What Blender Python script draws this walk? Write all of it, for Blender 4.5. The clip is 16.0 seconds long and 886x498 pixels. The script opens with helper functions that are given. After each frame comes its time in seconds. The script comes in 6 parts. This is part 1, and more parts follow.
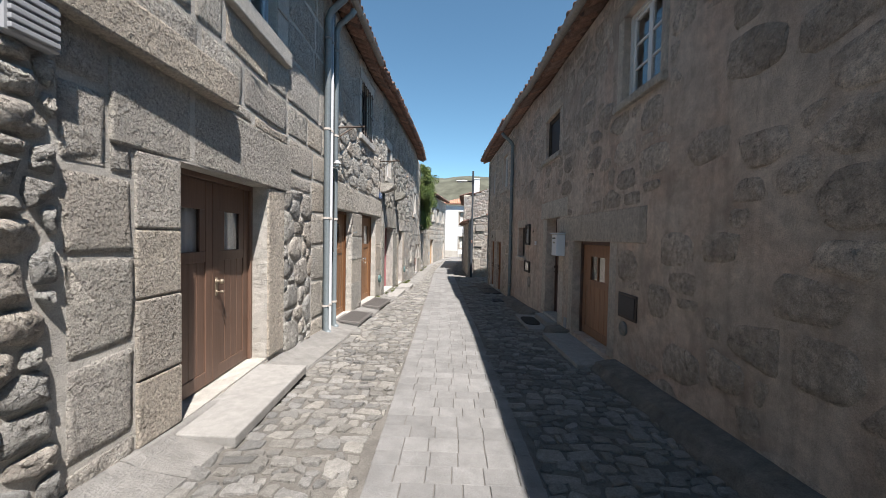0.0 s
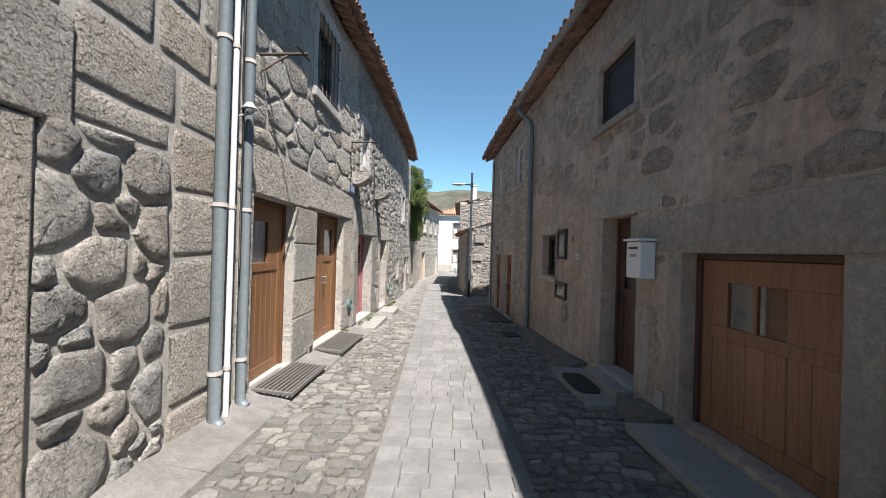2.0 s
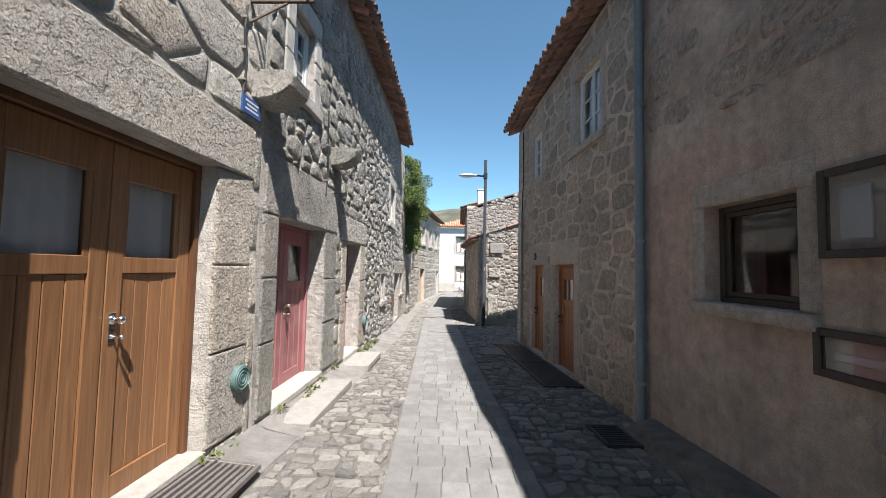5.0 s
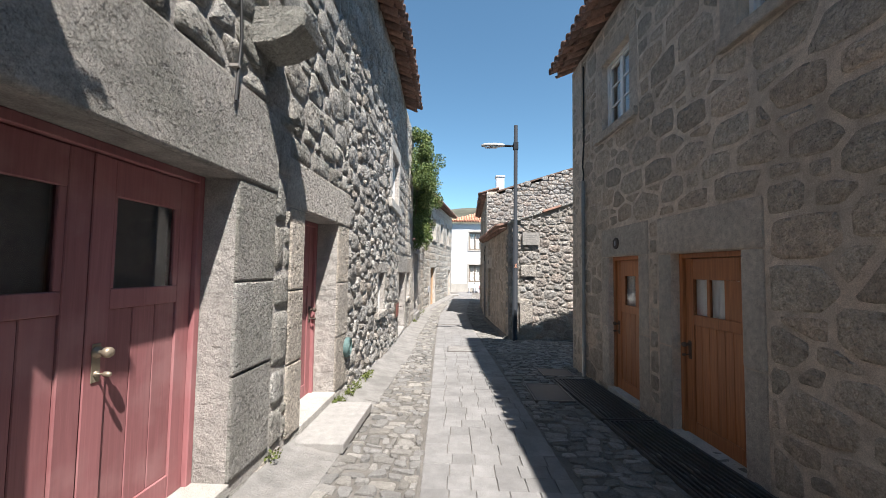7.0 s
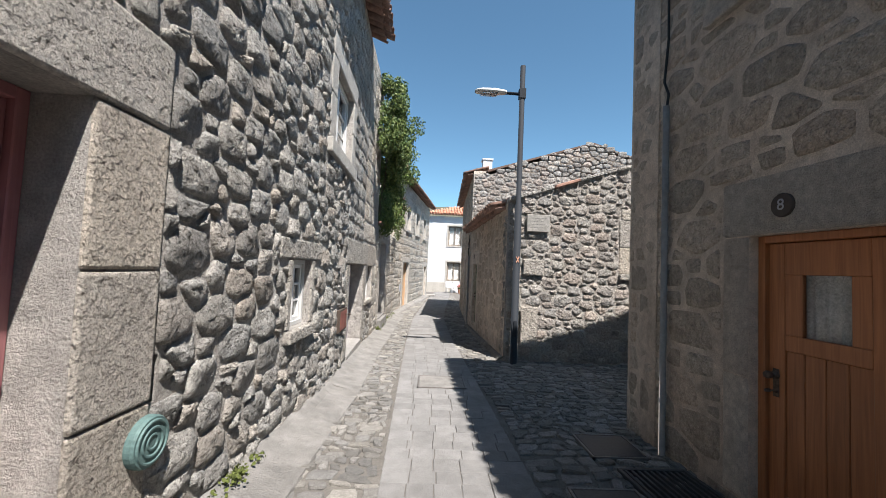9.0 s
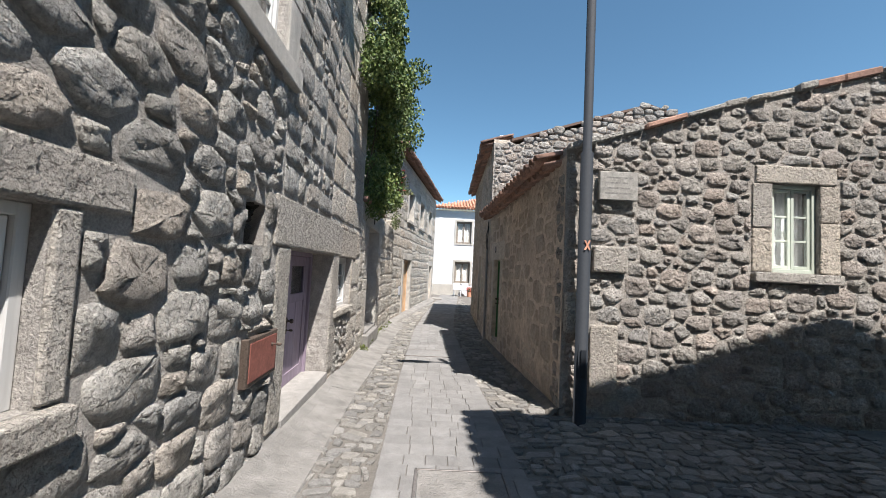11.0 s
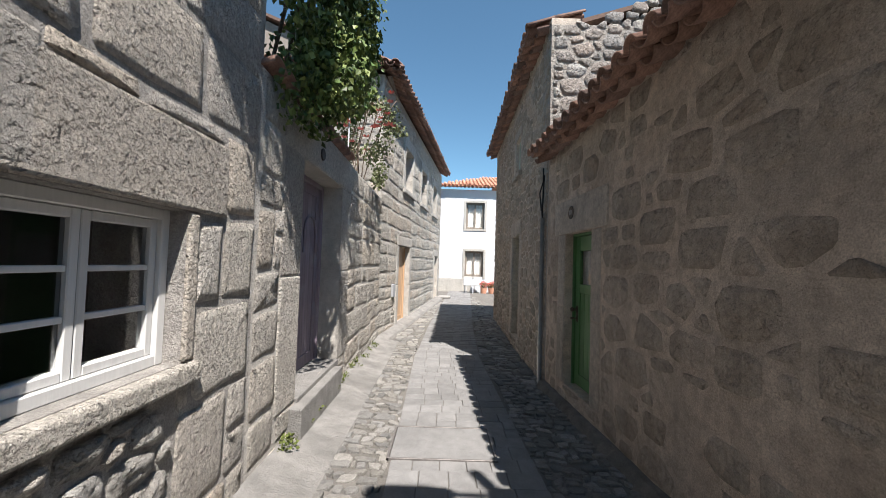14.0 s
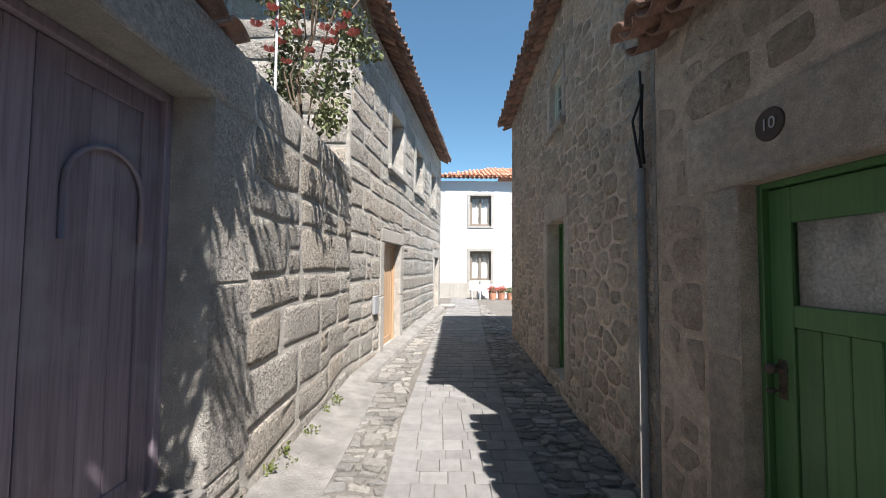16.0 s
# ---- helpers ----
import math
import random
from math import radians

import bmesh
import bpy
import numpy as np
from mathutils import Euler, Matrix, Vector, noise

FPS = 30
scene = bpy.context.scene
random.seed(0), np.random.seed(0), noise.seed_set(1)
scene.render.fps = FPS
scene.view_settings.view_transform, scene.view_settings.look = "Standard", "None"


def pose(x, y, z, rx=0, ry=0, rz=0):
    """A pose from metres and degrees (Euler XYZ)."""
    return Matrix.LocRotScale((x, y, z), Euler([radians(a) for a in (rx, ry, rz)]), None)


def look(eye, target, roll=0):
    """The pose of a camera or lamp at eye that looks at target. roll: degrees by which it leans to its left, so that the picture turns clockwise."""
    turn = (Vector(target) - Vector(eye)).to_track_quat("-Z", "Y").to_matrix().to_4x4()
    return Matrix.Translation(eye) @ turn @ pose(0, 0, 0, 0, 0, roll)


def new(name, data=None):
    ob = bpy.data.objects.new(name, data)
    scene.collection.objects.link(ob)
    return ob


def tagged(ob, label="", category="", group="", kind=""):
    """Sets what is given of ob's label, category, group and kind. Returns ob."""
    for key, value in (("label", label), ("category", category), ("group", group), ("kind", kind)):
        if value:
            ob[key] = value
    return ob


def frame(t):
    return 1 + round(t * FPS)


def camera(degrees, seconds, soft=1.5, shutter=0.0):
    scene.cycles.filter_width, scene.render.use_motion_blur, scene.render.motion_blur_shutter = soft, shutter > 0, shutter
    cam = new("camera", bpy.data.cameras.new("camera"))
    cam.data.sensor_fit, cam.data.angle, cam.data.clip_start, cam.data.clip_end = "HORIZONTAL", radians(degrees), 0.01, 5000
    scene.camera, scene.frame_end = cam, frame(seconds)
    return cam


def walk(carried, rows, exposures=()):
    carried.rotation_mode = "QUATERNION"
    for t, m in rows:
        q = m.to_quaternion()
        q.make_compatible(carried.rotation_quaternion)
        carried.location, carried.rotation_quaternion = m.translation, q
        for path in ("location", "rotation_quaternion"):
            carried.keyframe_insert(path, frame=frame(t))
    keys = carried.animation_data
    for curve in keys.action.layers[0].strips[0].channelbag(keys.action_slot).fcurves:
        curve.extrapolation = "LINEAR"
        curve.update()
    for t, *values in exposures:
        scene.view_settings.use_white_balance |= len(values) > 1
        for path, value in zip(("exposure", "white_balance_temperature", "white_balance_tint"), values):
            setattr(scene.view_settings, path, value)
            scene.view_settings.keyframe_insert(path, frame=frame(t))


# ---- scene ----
cam = camera(98.3, 16.0, soft=0.8)
METRES, EYE, TILT, LEAN, TURN = 23.1, 1.5, 0.0, 0.0, 1.8
ROWS = [
    (0.0, 0.0, 0.0, 0.0, 0.04, -1.85, -1.16),
    (0.5, 0.0016, 0.0318, -0.0001, 0.07, -1.82, -1.09),
    (1.0, 0.0011, 0.063, -0.0011, -0.2, -1.36, -1.16),
    (1.5, -0.0001, 0.0969, -0.002, -0.54, -0.71, -1.5),
    (2.0, -0.0023, 0.1288, -0.003, -1.12, 0.2, -1.67),
    (2.5, -0.0035, 0.1632, -0.0043, -1.78, 1.37, -1.6),
    (3.0, -0.0054, 0.1949, -0.0058, -2.02, 2.6, -1.51),
    (3.5, -0.004, 0.2271, -0.0068, -2.02, 3.12, -1.3),
    (4.0, -0.0048, 0.2579, -0.0086, -1.82, 3.21, -1.18),
    (4.5, -0.0048, 0.2896, -0.0103, -1.56, 3.08, -1.19),
    (7.0, -0.0143, 0.4469, -0.0144, 0.16, 3.0, -0.84),
    (7.5, -0.0145, 0.4778, -0.0157, -0.29, 3.53, -0.97),
    (8.0, -0.0154, 0.5093, -0.0171, -0.95, 3.65, -1.22),
    (8.5, -0.0137, 0.5392, -0.019, -2.16, 3.27, -1.75),
    (9.0, -0.0117, 0.5721, -0.0192, -3.39, 2.9, -2.51),
    (9.5, -0.0113, 0.603, -0.021, -4.01, 2.92, -2.86),
    (12.0, -0.01, 0.7589, -0.0253, -1.67, 3.29, -2.8),
    (12.5, -0.0118, 0.7885, -0.0258, -1.61, 3.15, -2.75),
    (13.0, -0.0133, 0.8214, -0.0271, -1.6, 2.8, -2.61),
    (13.5, -0.0131, 0.8516, -0.0282, -1.66, 2.45, -2.24),
    (14.0, -0.011, 0.8837, -0.029, -2.05, 2.14, -1.8),
    (14.5, -0.0106, 0.9131, -0.0294, -2.25, 2.16, -1.5),
    (15.0, -0.0091, 0.9418, -0.0298, -2.26, 2.29, -1.19),
    (15.5, -0.0093, 0.9696, -0.0306, -2.08, 2.37, -0.85),
    (16.0, -0.0071, 0.9982, -0.0301, -1.78, 2.61, -0.5),
]
walk(cam, [(t, pose(0, 0, EYE, TILT, LEAN, TURN) @ pose(METRES * x, METRES * y, METRES * z, 90 + pitch, roll, yaw)) for t, x, y, z, yaw, pitch, roll in ROWS],
     exposures=((0.0, 1.16), (2.0, 1.24), (4.5, 1.34), (7.0, 1.36), (8.0, 1.26), (9.5, 1.2), (12.0, 1.15), (13.0, 1.18), (14.5, 1.22), (16.0, 1.36)))

# ---- light ----
SUN_TRAVEL = Vector((-1.34, 2.74, -5.18)).normalized()
sun_data = bpy.data.lights.new("sun", "SUN")
sun_data.energy, sun_data.angle, sun_data.color = 4.7, radians(0.53), (1.0, 0.935, 0.88)
sun = new("sun", sun_data)
sun.matrix_world = look((20, -30, 60), Vector((20, -30, 60)) + SUN_TRAVEL)
world = bpy.data.worlds.new("sky")
scene.world = world
world.use_nodes = True
sky = world.node_tree.nodes.new("ShaderNodeTexSky")
sky.sky_type, sky.sun_disc = "NISHITA", False
sky.sun_elevation = math.asin(-SUN_TRAVEL.z)
sky.sun_rotation = math.atan2(-SUN_TRAVEL.x, -SUN_TRAVEL.y)
sky.altitude, sky.air_density, sky.dust_density, sky.ozone_density = 2600, 1.1, 0.0, 0.7
tint = world.node_tree.nodes.new("ShaderNodeMix")
tint.data_type, tint.blend_type = "RGBA", "MULTIPLY"
tint.inputs[0].default_value, tint.inputs[7].default_value = 1.0, (0.75, 0.98, 0.95, 1)
world.node_tree.links.new(sky.outputs[0], tint.inputs[6])
world.node_tree.links.new(tint.outputs[2], world.node_tree.nodes["Background"].inputs[0])
world.node_tree.nodes["Background"].inputs[1].default_value = 0.085


# ---- materials ----
def material(name, base, rough=0.85, metal=0.0, grain=(), stain=0.0, stain_scale=1.2, bump=0.0, bump_scale=40.0,
             bump_dist=0.01, vary=0.0, tints=(), streak=0.0, spec=0.3, coarse=0.0, coarse_scale=9.0, patch=None, patch_scale=0.7):
    """A surface: base colour with fine grain, broad stains, variation from piece to piece and relief."""
    m = bpy.data.materials.new(name)
    m.use_nodes = True
    nt = m.node_tree
    n, l = nt.nodes, nt.links
    b = n["Principled BSDF"]
    b.inputs["Roughness"].default_value, b.inputs["Metallic"].default_value = rough, metal
    b.inputs["Specular IOR Level"].default_value = spec
    co = n.new("ShaderNodeTexCoord").outputs["Object"]

    def node(kind, **ins):
        q = n.new(kind)
        for k, v in ins.items():
            if hasattr(v, "is_output"):
                l.new(v, q.inputs[k])
            else:
                q.inputs[k].default_value = v
        return q

    def mix(kind, fac, a, c):
        q = n.new("ShaderNodeMix")
        q.data_type, q.blend_type = "RGBA", kind
        for i, v in ((0, fac), (6, a), (7, c)):
            if hasattr(v, "is_output"):
                l.new(v, q.inputs[i])
            else:
                q.inputs[i].default_value = v
        return q.outputs[2]

    def ramp(src, lo, hi, a=0.0, c=1.0):
        q = node("ShaderNodeMapRange", Value=src)
        for i, v in ((1, lo), (2, hi), (3, a), (4, c)):
            q.inputs[i].default_value = v
        return q.outputs[0]

    col = (*base, 1)
    rnd = None
    if vary or tints:
        a, g = n.new("ShaderNodeObjectInfo").outputs["Random"], n.new("ShaderNodeNewGeometry").outputs["Random Per Island"]
        s = n.new("ShaderNodeMath")
        s.operation = "ADD"
        l.new(a, s.inputs[0]), l.new(g, s.inputs[1])
        f = n.new("ShaderNodeMath")
        f.operation = "FRACT"
        l.new(s.outputs[0], f.inputs[0])
        rnd = f.outputs[0]
    if tints:
        q = n.new("ShaderNodeValToRGB")
        q.color_ramp.interpolation = "LINEAR"
        cols = [base, *tints, base]
        while len(q.color_ramp.elements) < len(cols):
            q.color_ramp.elements.new(0.5)
        for i, c in enumerate(cols):
            q.color_ramp.elements[i].position = i / (len(cols) - 1)
            q.color_ramp.elements[i].color = (*c, 1)
        l.new(rnd, q.inputs[0])
        col = q.outputs[0]
    if vary:
        w = n.new("ShaderNodeTexWhiteNoise")
        w.noise_dimensions = "1D"
        l.new(rnd, w.inputs["W"])
        v = ramp(w.outputs["Value"], 0, 1, 1 - vary, 1 + vary)
        q = n.new("ShaderNodeVectorMath")
        q.operation = "SCALE"
        if hasattr(col, "is_output"):
            l.new(col, q.inputs[0])
        else:
            q.inputs[0].default_value = base
        l.new(v, q.inputs["Scale"])
        col = q.outputs[0]
    if patch:
        t = node("ShaderNodeTexNoise", Vector=co, Scale=patch_scale, Detail=5.0, Roughness=0.6, Distortion=1.0)
        col = mix("MIX", ramp(t.outputs[0], 0.42, 0.66, 0.0, 0.85), col, (*patch, 1))
    for scale, amount in grain:
        t = node("ShaderNodeTexNoise", Vector=co, Scale=scale, Detail=4.0, Roughness=0.65)
        v = ramp(t.outputs[0], 0.3, 0.7, 1 - amount, 1 + amount)
        cc = n.new("ShaderNodeCombineColor")
        for i in range(3):
            l.new(v, cc.inputs[i])
        col = mix("MULTIPLY", 1.0, col, cc.outputs[0])
    if stain:
        t = node("ShaderNodeTexNoise", Vector=co, Scale=stain_scale, Detail=6.0, Roughness=0.6, Distortion=0.6)
        v = ramp(t.outputs[0], 0.45, 0.72, 0.0, stain)
        col = mix("MIX", v, col, tuple(c * 0.38 for c in base) + (1,))
    if streak:
        mp = node("ShaderNodeMapping", Vector=co)
        mp.inputs["Scale"].default_value = (7, 7, 0.5)
        t = node("ShaderNodeTexNoise", Vector=mp.outputs[0], Scale=1.0, Detail=5.0)
        v = ramp(t.outputs[0], 0.52, 0.75, 0.0, streak)
        col = mix("MIX", v, col, tuple(c * 0.4 for c in base) + (1,))
    if hasattr(col, "is_output"):
        l.new(col, b.inputs["Base Color"])
    else:
        b.inputs["Base Color"].default_value = col
    normal = None
    if coarse:
        for scale, dist, detail in ((coarse_scale * 0.4, 0.13, 2.0), (coarse_scale * 1.25, 0.055, 3.0)):
            t = node("ShaderNodeTexNoise", Vector=co, Scale=scale, Detail=detail, Roughness=0.55)
            q = node("ShaderNodeBump", Height=t.outputs[0], Strength=coarse, Distance=dist)
            if normal:
                l.new(normal, q.inputs["Normal"])
            normal = q.outputs[0]
    if bump:
        t = node("ShaderNodeTexNoise", Vector=co, Scale=bump_scale, Detail=5.0, Roughness=0.7)
        q = node("ShaderNodeBump", Height=t.outputs[0], Strength=bump, Distance=bump_dist)
        if normal:
            l.new(normal, q.inputs["Normal"])
        normal = q.outputs[0]
    if normal:
        l.new(normal, b.inputs["Normal"])
    return m


def glass(name, tint=(0.9, 0.93, 0.95), rough=0.02):
    m = bpy.data.materials.new(name)
    m.use_nodes = True
    b = m.node_tree.nodes["Principled BSDF"]
    b.inputs["Base Color"].default_value = (*tint, 1)
    b.inputs["Transmission Weight"].default_value = 1.0
    b.inputs["Roughness"].default_value = rough
    b.inputs["IOR"].default_value = 1.45
    return m


WEATHERED = material("speckled_wall_stone", (0.55, 0.475, 0.405), 0.95, grain=((120, 0.25), (18, 0.3)), stain=0.6, stain_scale=1.4, bump=1.0, bump_scale=70, bump_dist=0.03, vary=0.16, streak=0.3, coarse=0.8, coarse_scale=16,
                     patch=(0.39, 0.32, 0.265), patch_scale=0.9)
BURIED = material("half_buried_stone", (0.47, 0.405, 0.34), 0.95, grain=((120, 0.2), (18, 0.2)), stain=0.5, stain_scale=1.3, bump=1.0, bump_scale=65, bump_dist=0.02, vary=0.14, streak=0.3, coarse=0.8, coarse_scale=16,
                  patch=(0.40, 0.32, 0.25), patch_scale=1.4)
LICHEN = material("lichen_dark_granite", (0.49, 0.465, 0.42), 0.92, grain=((130, 0.14), (32, 0.28)), stain=0.35, stain_scale=2.4, bump=1.0, bump_scale=60, bump_dist=0.03, vary=0.2,
                  tints=((0.42, 0.41, 0.385), (0.51, 0.465, 0.41), (0.45, 0.435, 0.4)), coarse=1.0, coarse_scale=30, patch=(0.31, 0.305, 0.27), patch_scale=1.3)
GRANITE = material("picked_granite", (0.56, 0.52, 0.46), 0.9, grain=((130, 0.12), (36, 0.26)), stain=0.28, stain_scale=1.6, bump=0.9, bump_scale=48,
                   bump_dist=0.035, vary=0.15, tints=((0.53, 0.50, 0.46), (0.59, 0.52, 0.435), (0.54, 0.505, 0.46)), coarse=1.0, coarse_scale=34)
PALE_GRANITE = material("clean_pale_granite", (0.52, 0.49, 0.44), 0.9, grain=((120, 0.3), (14, 0.16)), stain=0.25, stain_scale=1.6, bump=1.0, bump_scale=50,
                        bump_dist=0.02, vary=0.14, tints=((0.50, 0.48, 0.44), (0.53, 0.47, 0.40)), coarse=1.0, coarse_scale=34)
RUBBLE = material("rubble_granite", (0.45, 0.43, 0.395), 0.92, grain=((130, 0.14), (30, 0.28)), stain=0.42, stain_scale=2.2, bump=1.0, bump_scale=60,
                  bump_dist=0.025, vary=0.2, tints=((0.38, 0.375, 0.36), (0.47, 0.42, 0.365), (0.42, 0.41, 0.39)), coarse=1.0, coarse_scale=26)
GABLE_STONE = material("gable_rubble_stone", (0.39, 0.365, 0.33), 0.92, grain=((130, 0.14), (30, 0.28)), stain=0.4, stain_scale=2.2, bump=0.9, bump_scale=60,
                       bump_dist=0.025, vary=0.2, tints=((0.34, 0.33, 0.315), (0.42, 0.36, 0.315), (0.37, 0.355, 0.335)), coarse=1.0, coarse_scale=26)
GABLE_MORTAR = material("gable_mortar", (0.41, 0.38, 0.345), 0.95, grain=((90, 0.2), (9, 0.18)), stain=0.4, stain_scale=1.8, bump=1.0, bump_scale=70, bump_dist=0.03, coarse=0.6, coarse_scale=14)
BLACK_STONE = material("near_black_stone", (0.05, 0.045, 0.04), 0.95, grain=((60, 0.4), (14, 0.3)), bump=1.0, bump_scale=60, bump_dist=0.03, coarse=1.0, coarse_scale=26)
DRESSED = material("dressed_granite", (0.46, 0.44, 0.405), 0.88, grain=((180, 0.28), (18, 0.12)), stain=0.3, stain_scale=1.5, bump=1.0, bump_scale=90,
                   bump_dist=0.015, vary=0.08, streak=0.25)
GREY_MORTAR = material("weathered_grey_mortar", (0.45, 0.425, 0.395), 0.95, grain=((90, 0.25), (9, 0.2)), stain=0.5, stain_scale=1.8, bump=1.0, bump_scale=70, bump_dist=0.03, coarse=0.6, coarse_scale=12)
MORTAR = material("grey_mortar", (0.50, 0.475, 0.435), 0.95, grain=((90, 0.18), (9, 0.14)), stain=0.4, stain_scale=1.4, bump=0.8, bump_scale=70, bump_dist=0.03, coarse=0.4, coarse_scale=10)
SAND_MORTAR = material("sandy_mortar", (0.62, 0.54, 0.455), 0.95, grain=((110, 0.24), (11, 0.22)), stain=0.55, stain_scale=1.2, bump=0.9, bump_scale=80, bump_dist=0.025, streak=0.3, patch=(0.56, 0.455, 0.365))
LOW_RENDER = material("brown_sandy_render", (0.59, 0.50, 0.415), 0.95, grain=((110, 0.24), (11, 0.22)), stain=0.55, stain_scale=1.2, bump=0.9, bump_scale=80, bump_dist=0.025, streak=0.3, coarse=0.5, coarse_scale=14, patch=(0.54, 0.435, 0.35))
PLASTER = material("weathered_render", (0.57, 0.485, 0.41), 0.95, grain=((120, 0.2), (9, 0.22)), stain=0.6, stain_scale=1.1, bump=1.0, bump_scale=75, bump_dist=0.025, streak=0.4, coarse=0.5, coarse_scale=8,
                   patch=(0.53, 0.395, 0.315), patch_scale=0.8)
FIELDSTONE = material("brown_field_stone", (0.46, 0.395, 0.325), 0.92, grain=((90, 0.25), (18, 0.25)), stain=0.4, stain_scale=1.8, bump=0.7, bump_scale=50, bump_dist=0.03,
                      vary=0.16, tints=((0.41, 0.365, 0.31), (0.50, 0.41, 0.325), (0.40, 0.36, 0.305)), coarse=0.7, coarse_scale=28)
BROWNSTONE = material("brown_granite", (0.57, 0.50, 0.425), 0.92, grain=((140, 0.22), (18, 0.22)), stain=0.3, stain_scale=1.6, bump=1.0, bump_scale=60, bump_dist=0.045,
                      vary=0.16, tints=((0.55, 0.50, 0.44), (0.60, 0.51, 0.42), (0.53, 0.485, 0.425)), streak=0.25, coarse=0.3, coarse_scale=12)
TILE = material("clay_tile", (0.26, 0.155, 0.12), 0.9, grain=((60, 0.25), (9, 0.3)), stain=0.6, stain_scale=3.0, vary=0.28, tints=((0.30, 0.18, 0.135), (0.20, 0.14, 0.12)), bump=0.5, bump_scale=50)
ORANGE_TILE = material("orange_clay_tile", (0.54, 0.275, 0.185), 0.85, grain=((60, 0.15),), vary=0.15, bump=0.3)
COBBLE = material("cobble_stone", (0.24, 0.232, 0.218), 0.88, grain=((110, 0.28), (25, 0.2)), stain=0.35, stain_scale=2.0, bump=1.0, bump_scale=60, bump_dist=0.02,
                  vary=0.28, tints=((0.19, 0.187, 0.18), (0.25, 0.238, 0.215)))
PAVER = material("granite_paver", (0.215, 0.212, 0.208), 0.85, grain=((160, 0.2), (8, 0.14)), stain=0.3, stain_scale=1.3, bump=0.7, bump_scale=90, bump_dist=0.015, vary=0.12)
DIRT = material("sandy_joint_dirt", (0.16, 0.15, 0.136), 0.95, grain=((80, 0.22), (6, 0.2)), stain=0.4, stain_scale=1.1, bump=0.8, bump_scale=60, bump_dist=0.02)
CONCRETE = material("worn_concrete", (0.24, 0.232, 0.22), 0.92, grain=((120, 0.18), (6, 0.18)), stain=0.5, stain_scale=1.8, bump=0.9, bump_scale=60, bump_dist=0.02, coarse=0.4, coarse_scale=6)
DUSTY = material("dusty_dark_concrete", (0.20, 0.185, 0.165), 0.95, grain=((110, 0.25), (7, 0.3)), stain=0.5, stain_scale=1.5, bump=1.0, bump_scale=50, bump_dist=0.03, coarse=0.6, coarse_scale=6)
WHITEWALL = material("white_render", (0.62, 0.63, 0.65), 0.9, grain=((40, 0.04),), bump=0.2, stain=0.06)


# ---- building tools ----
def mesh_ob(name, verts, faces, mat, parent=None, label="", smooth=False):
    me = bpy.data.meshes.new(name)
    me.from_pydata([tuple(v) for v in verts], [], faces)
    me.materials.append(mat)
    if smooth:
        me.shade_smooth()
    ob = new(name, me)
    if parent is not None:
        ob.parent = parent
    if label:
        ob["label"] = label
    return ob


def part(name, bm, mat, parent=None, label="", smooth=False):
    me = bpy.data.meshes.new(name)
    bmesh.ops.recalc_face_normals(bm, faces=bm.faces)
    bm.to_mesh(me)
    bm.free()
    me.materials.append(mat)
    if smooth:
        me.shade_smooth()
    ob = new(name, me)
    if parent is not None:
        ob.parent = parent
    if label:
        ob["label"] = label
    return ob


def thing(name, label, category, group="", kind=""):
    return tagged(new(name), label, category, group, kind)


class Side:
    """A wall's face: place(u, z, d) gives the point u along it, z up, d proud of it."""

    def __init__(self, us, xs, out):
        self.us, self.xs, self.out = us, xs, out

    def __call__(self, u, z, d=0.0):
        return Vector((float(np.interp(u, self.us, self.xs)) + self.out * d, u, z))

    def breaks(self, a, b):
        return [u for u in self.us if a < u < b]


class Flat:
    def __init__(self, origin, along, out):
        self.o, self.a, self.n = Vector(origin), Vector(along).normalized(), Vector(out).normalized()

    def __call__(self, u, z, d=0.0):
        p = self.o + self.a * u + self.n * d
        return Vector((p.x, p.y, z))

    def breaks(self, a, b):
        return []


LEFT = Side([-8, 3, 4.5, 10, 11, 14, 18, 21, 25, 28.3], [-2.1, -2.1, -2.2, -2.2, -2.12, -2.05, -1.98, -2.1, -2.14, -2.16], 1)
HOUSE = Side([28.3, 30.3, 37.5], [-2.2, -1.93, -1.0], 1)
RIGHT = Side([-8, 4.7, 7, 8.4, 9.2, 11, 12.65, 15.5, 17.3], [2.3, 2.05, 1.95, 1.9, 1.8, 1.72, 1.66, 1.5, 1.45], -1)
LOW = Side([20.45, 23.4, 24.7, 25.6], [0.72, 0.62, 0.58, 0.54], -1)
FAR = Side([25.6, 32.0], [0.54, 0.72], -1)


def ground_z(y):
    return float(np.interp(y, [-50, 0, 24, 28, 41, 60], [0.9, 0.0, -0.756, -0.82, -0.66, -0.6]))


def box_bm(bm, place, u0, u1, z0, z1, d0, d1, bevel=0.0, segments=1):
    """A block between two corners of a wall's own space, with rounded edges."""
    vs = [bm.verts.new(place(u, z, d)) for u in (u0, u1) for z in (z0, z1) for d in (d0, d1)]
    fs = [bm.faces.new([vs[i] for i in q]) for q in ((0, 1, 3, 2), (4, 6, 7, 5), (0, 4, 5, 1), (2, 3, 7, 6), (0, 2, 6, 4), (1, 5, 7, 3))]
    if bevel:
        es = {e for f in fs for e in f.edges}
        bmesh.ops.bevel(bm, geom=list(es), offset=bevel, segments=segments, profile=0.5, affect="EDGES")


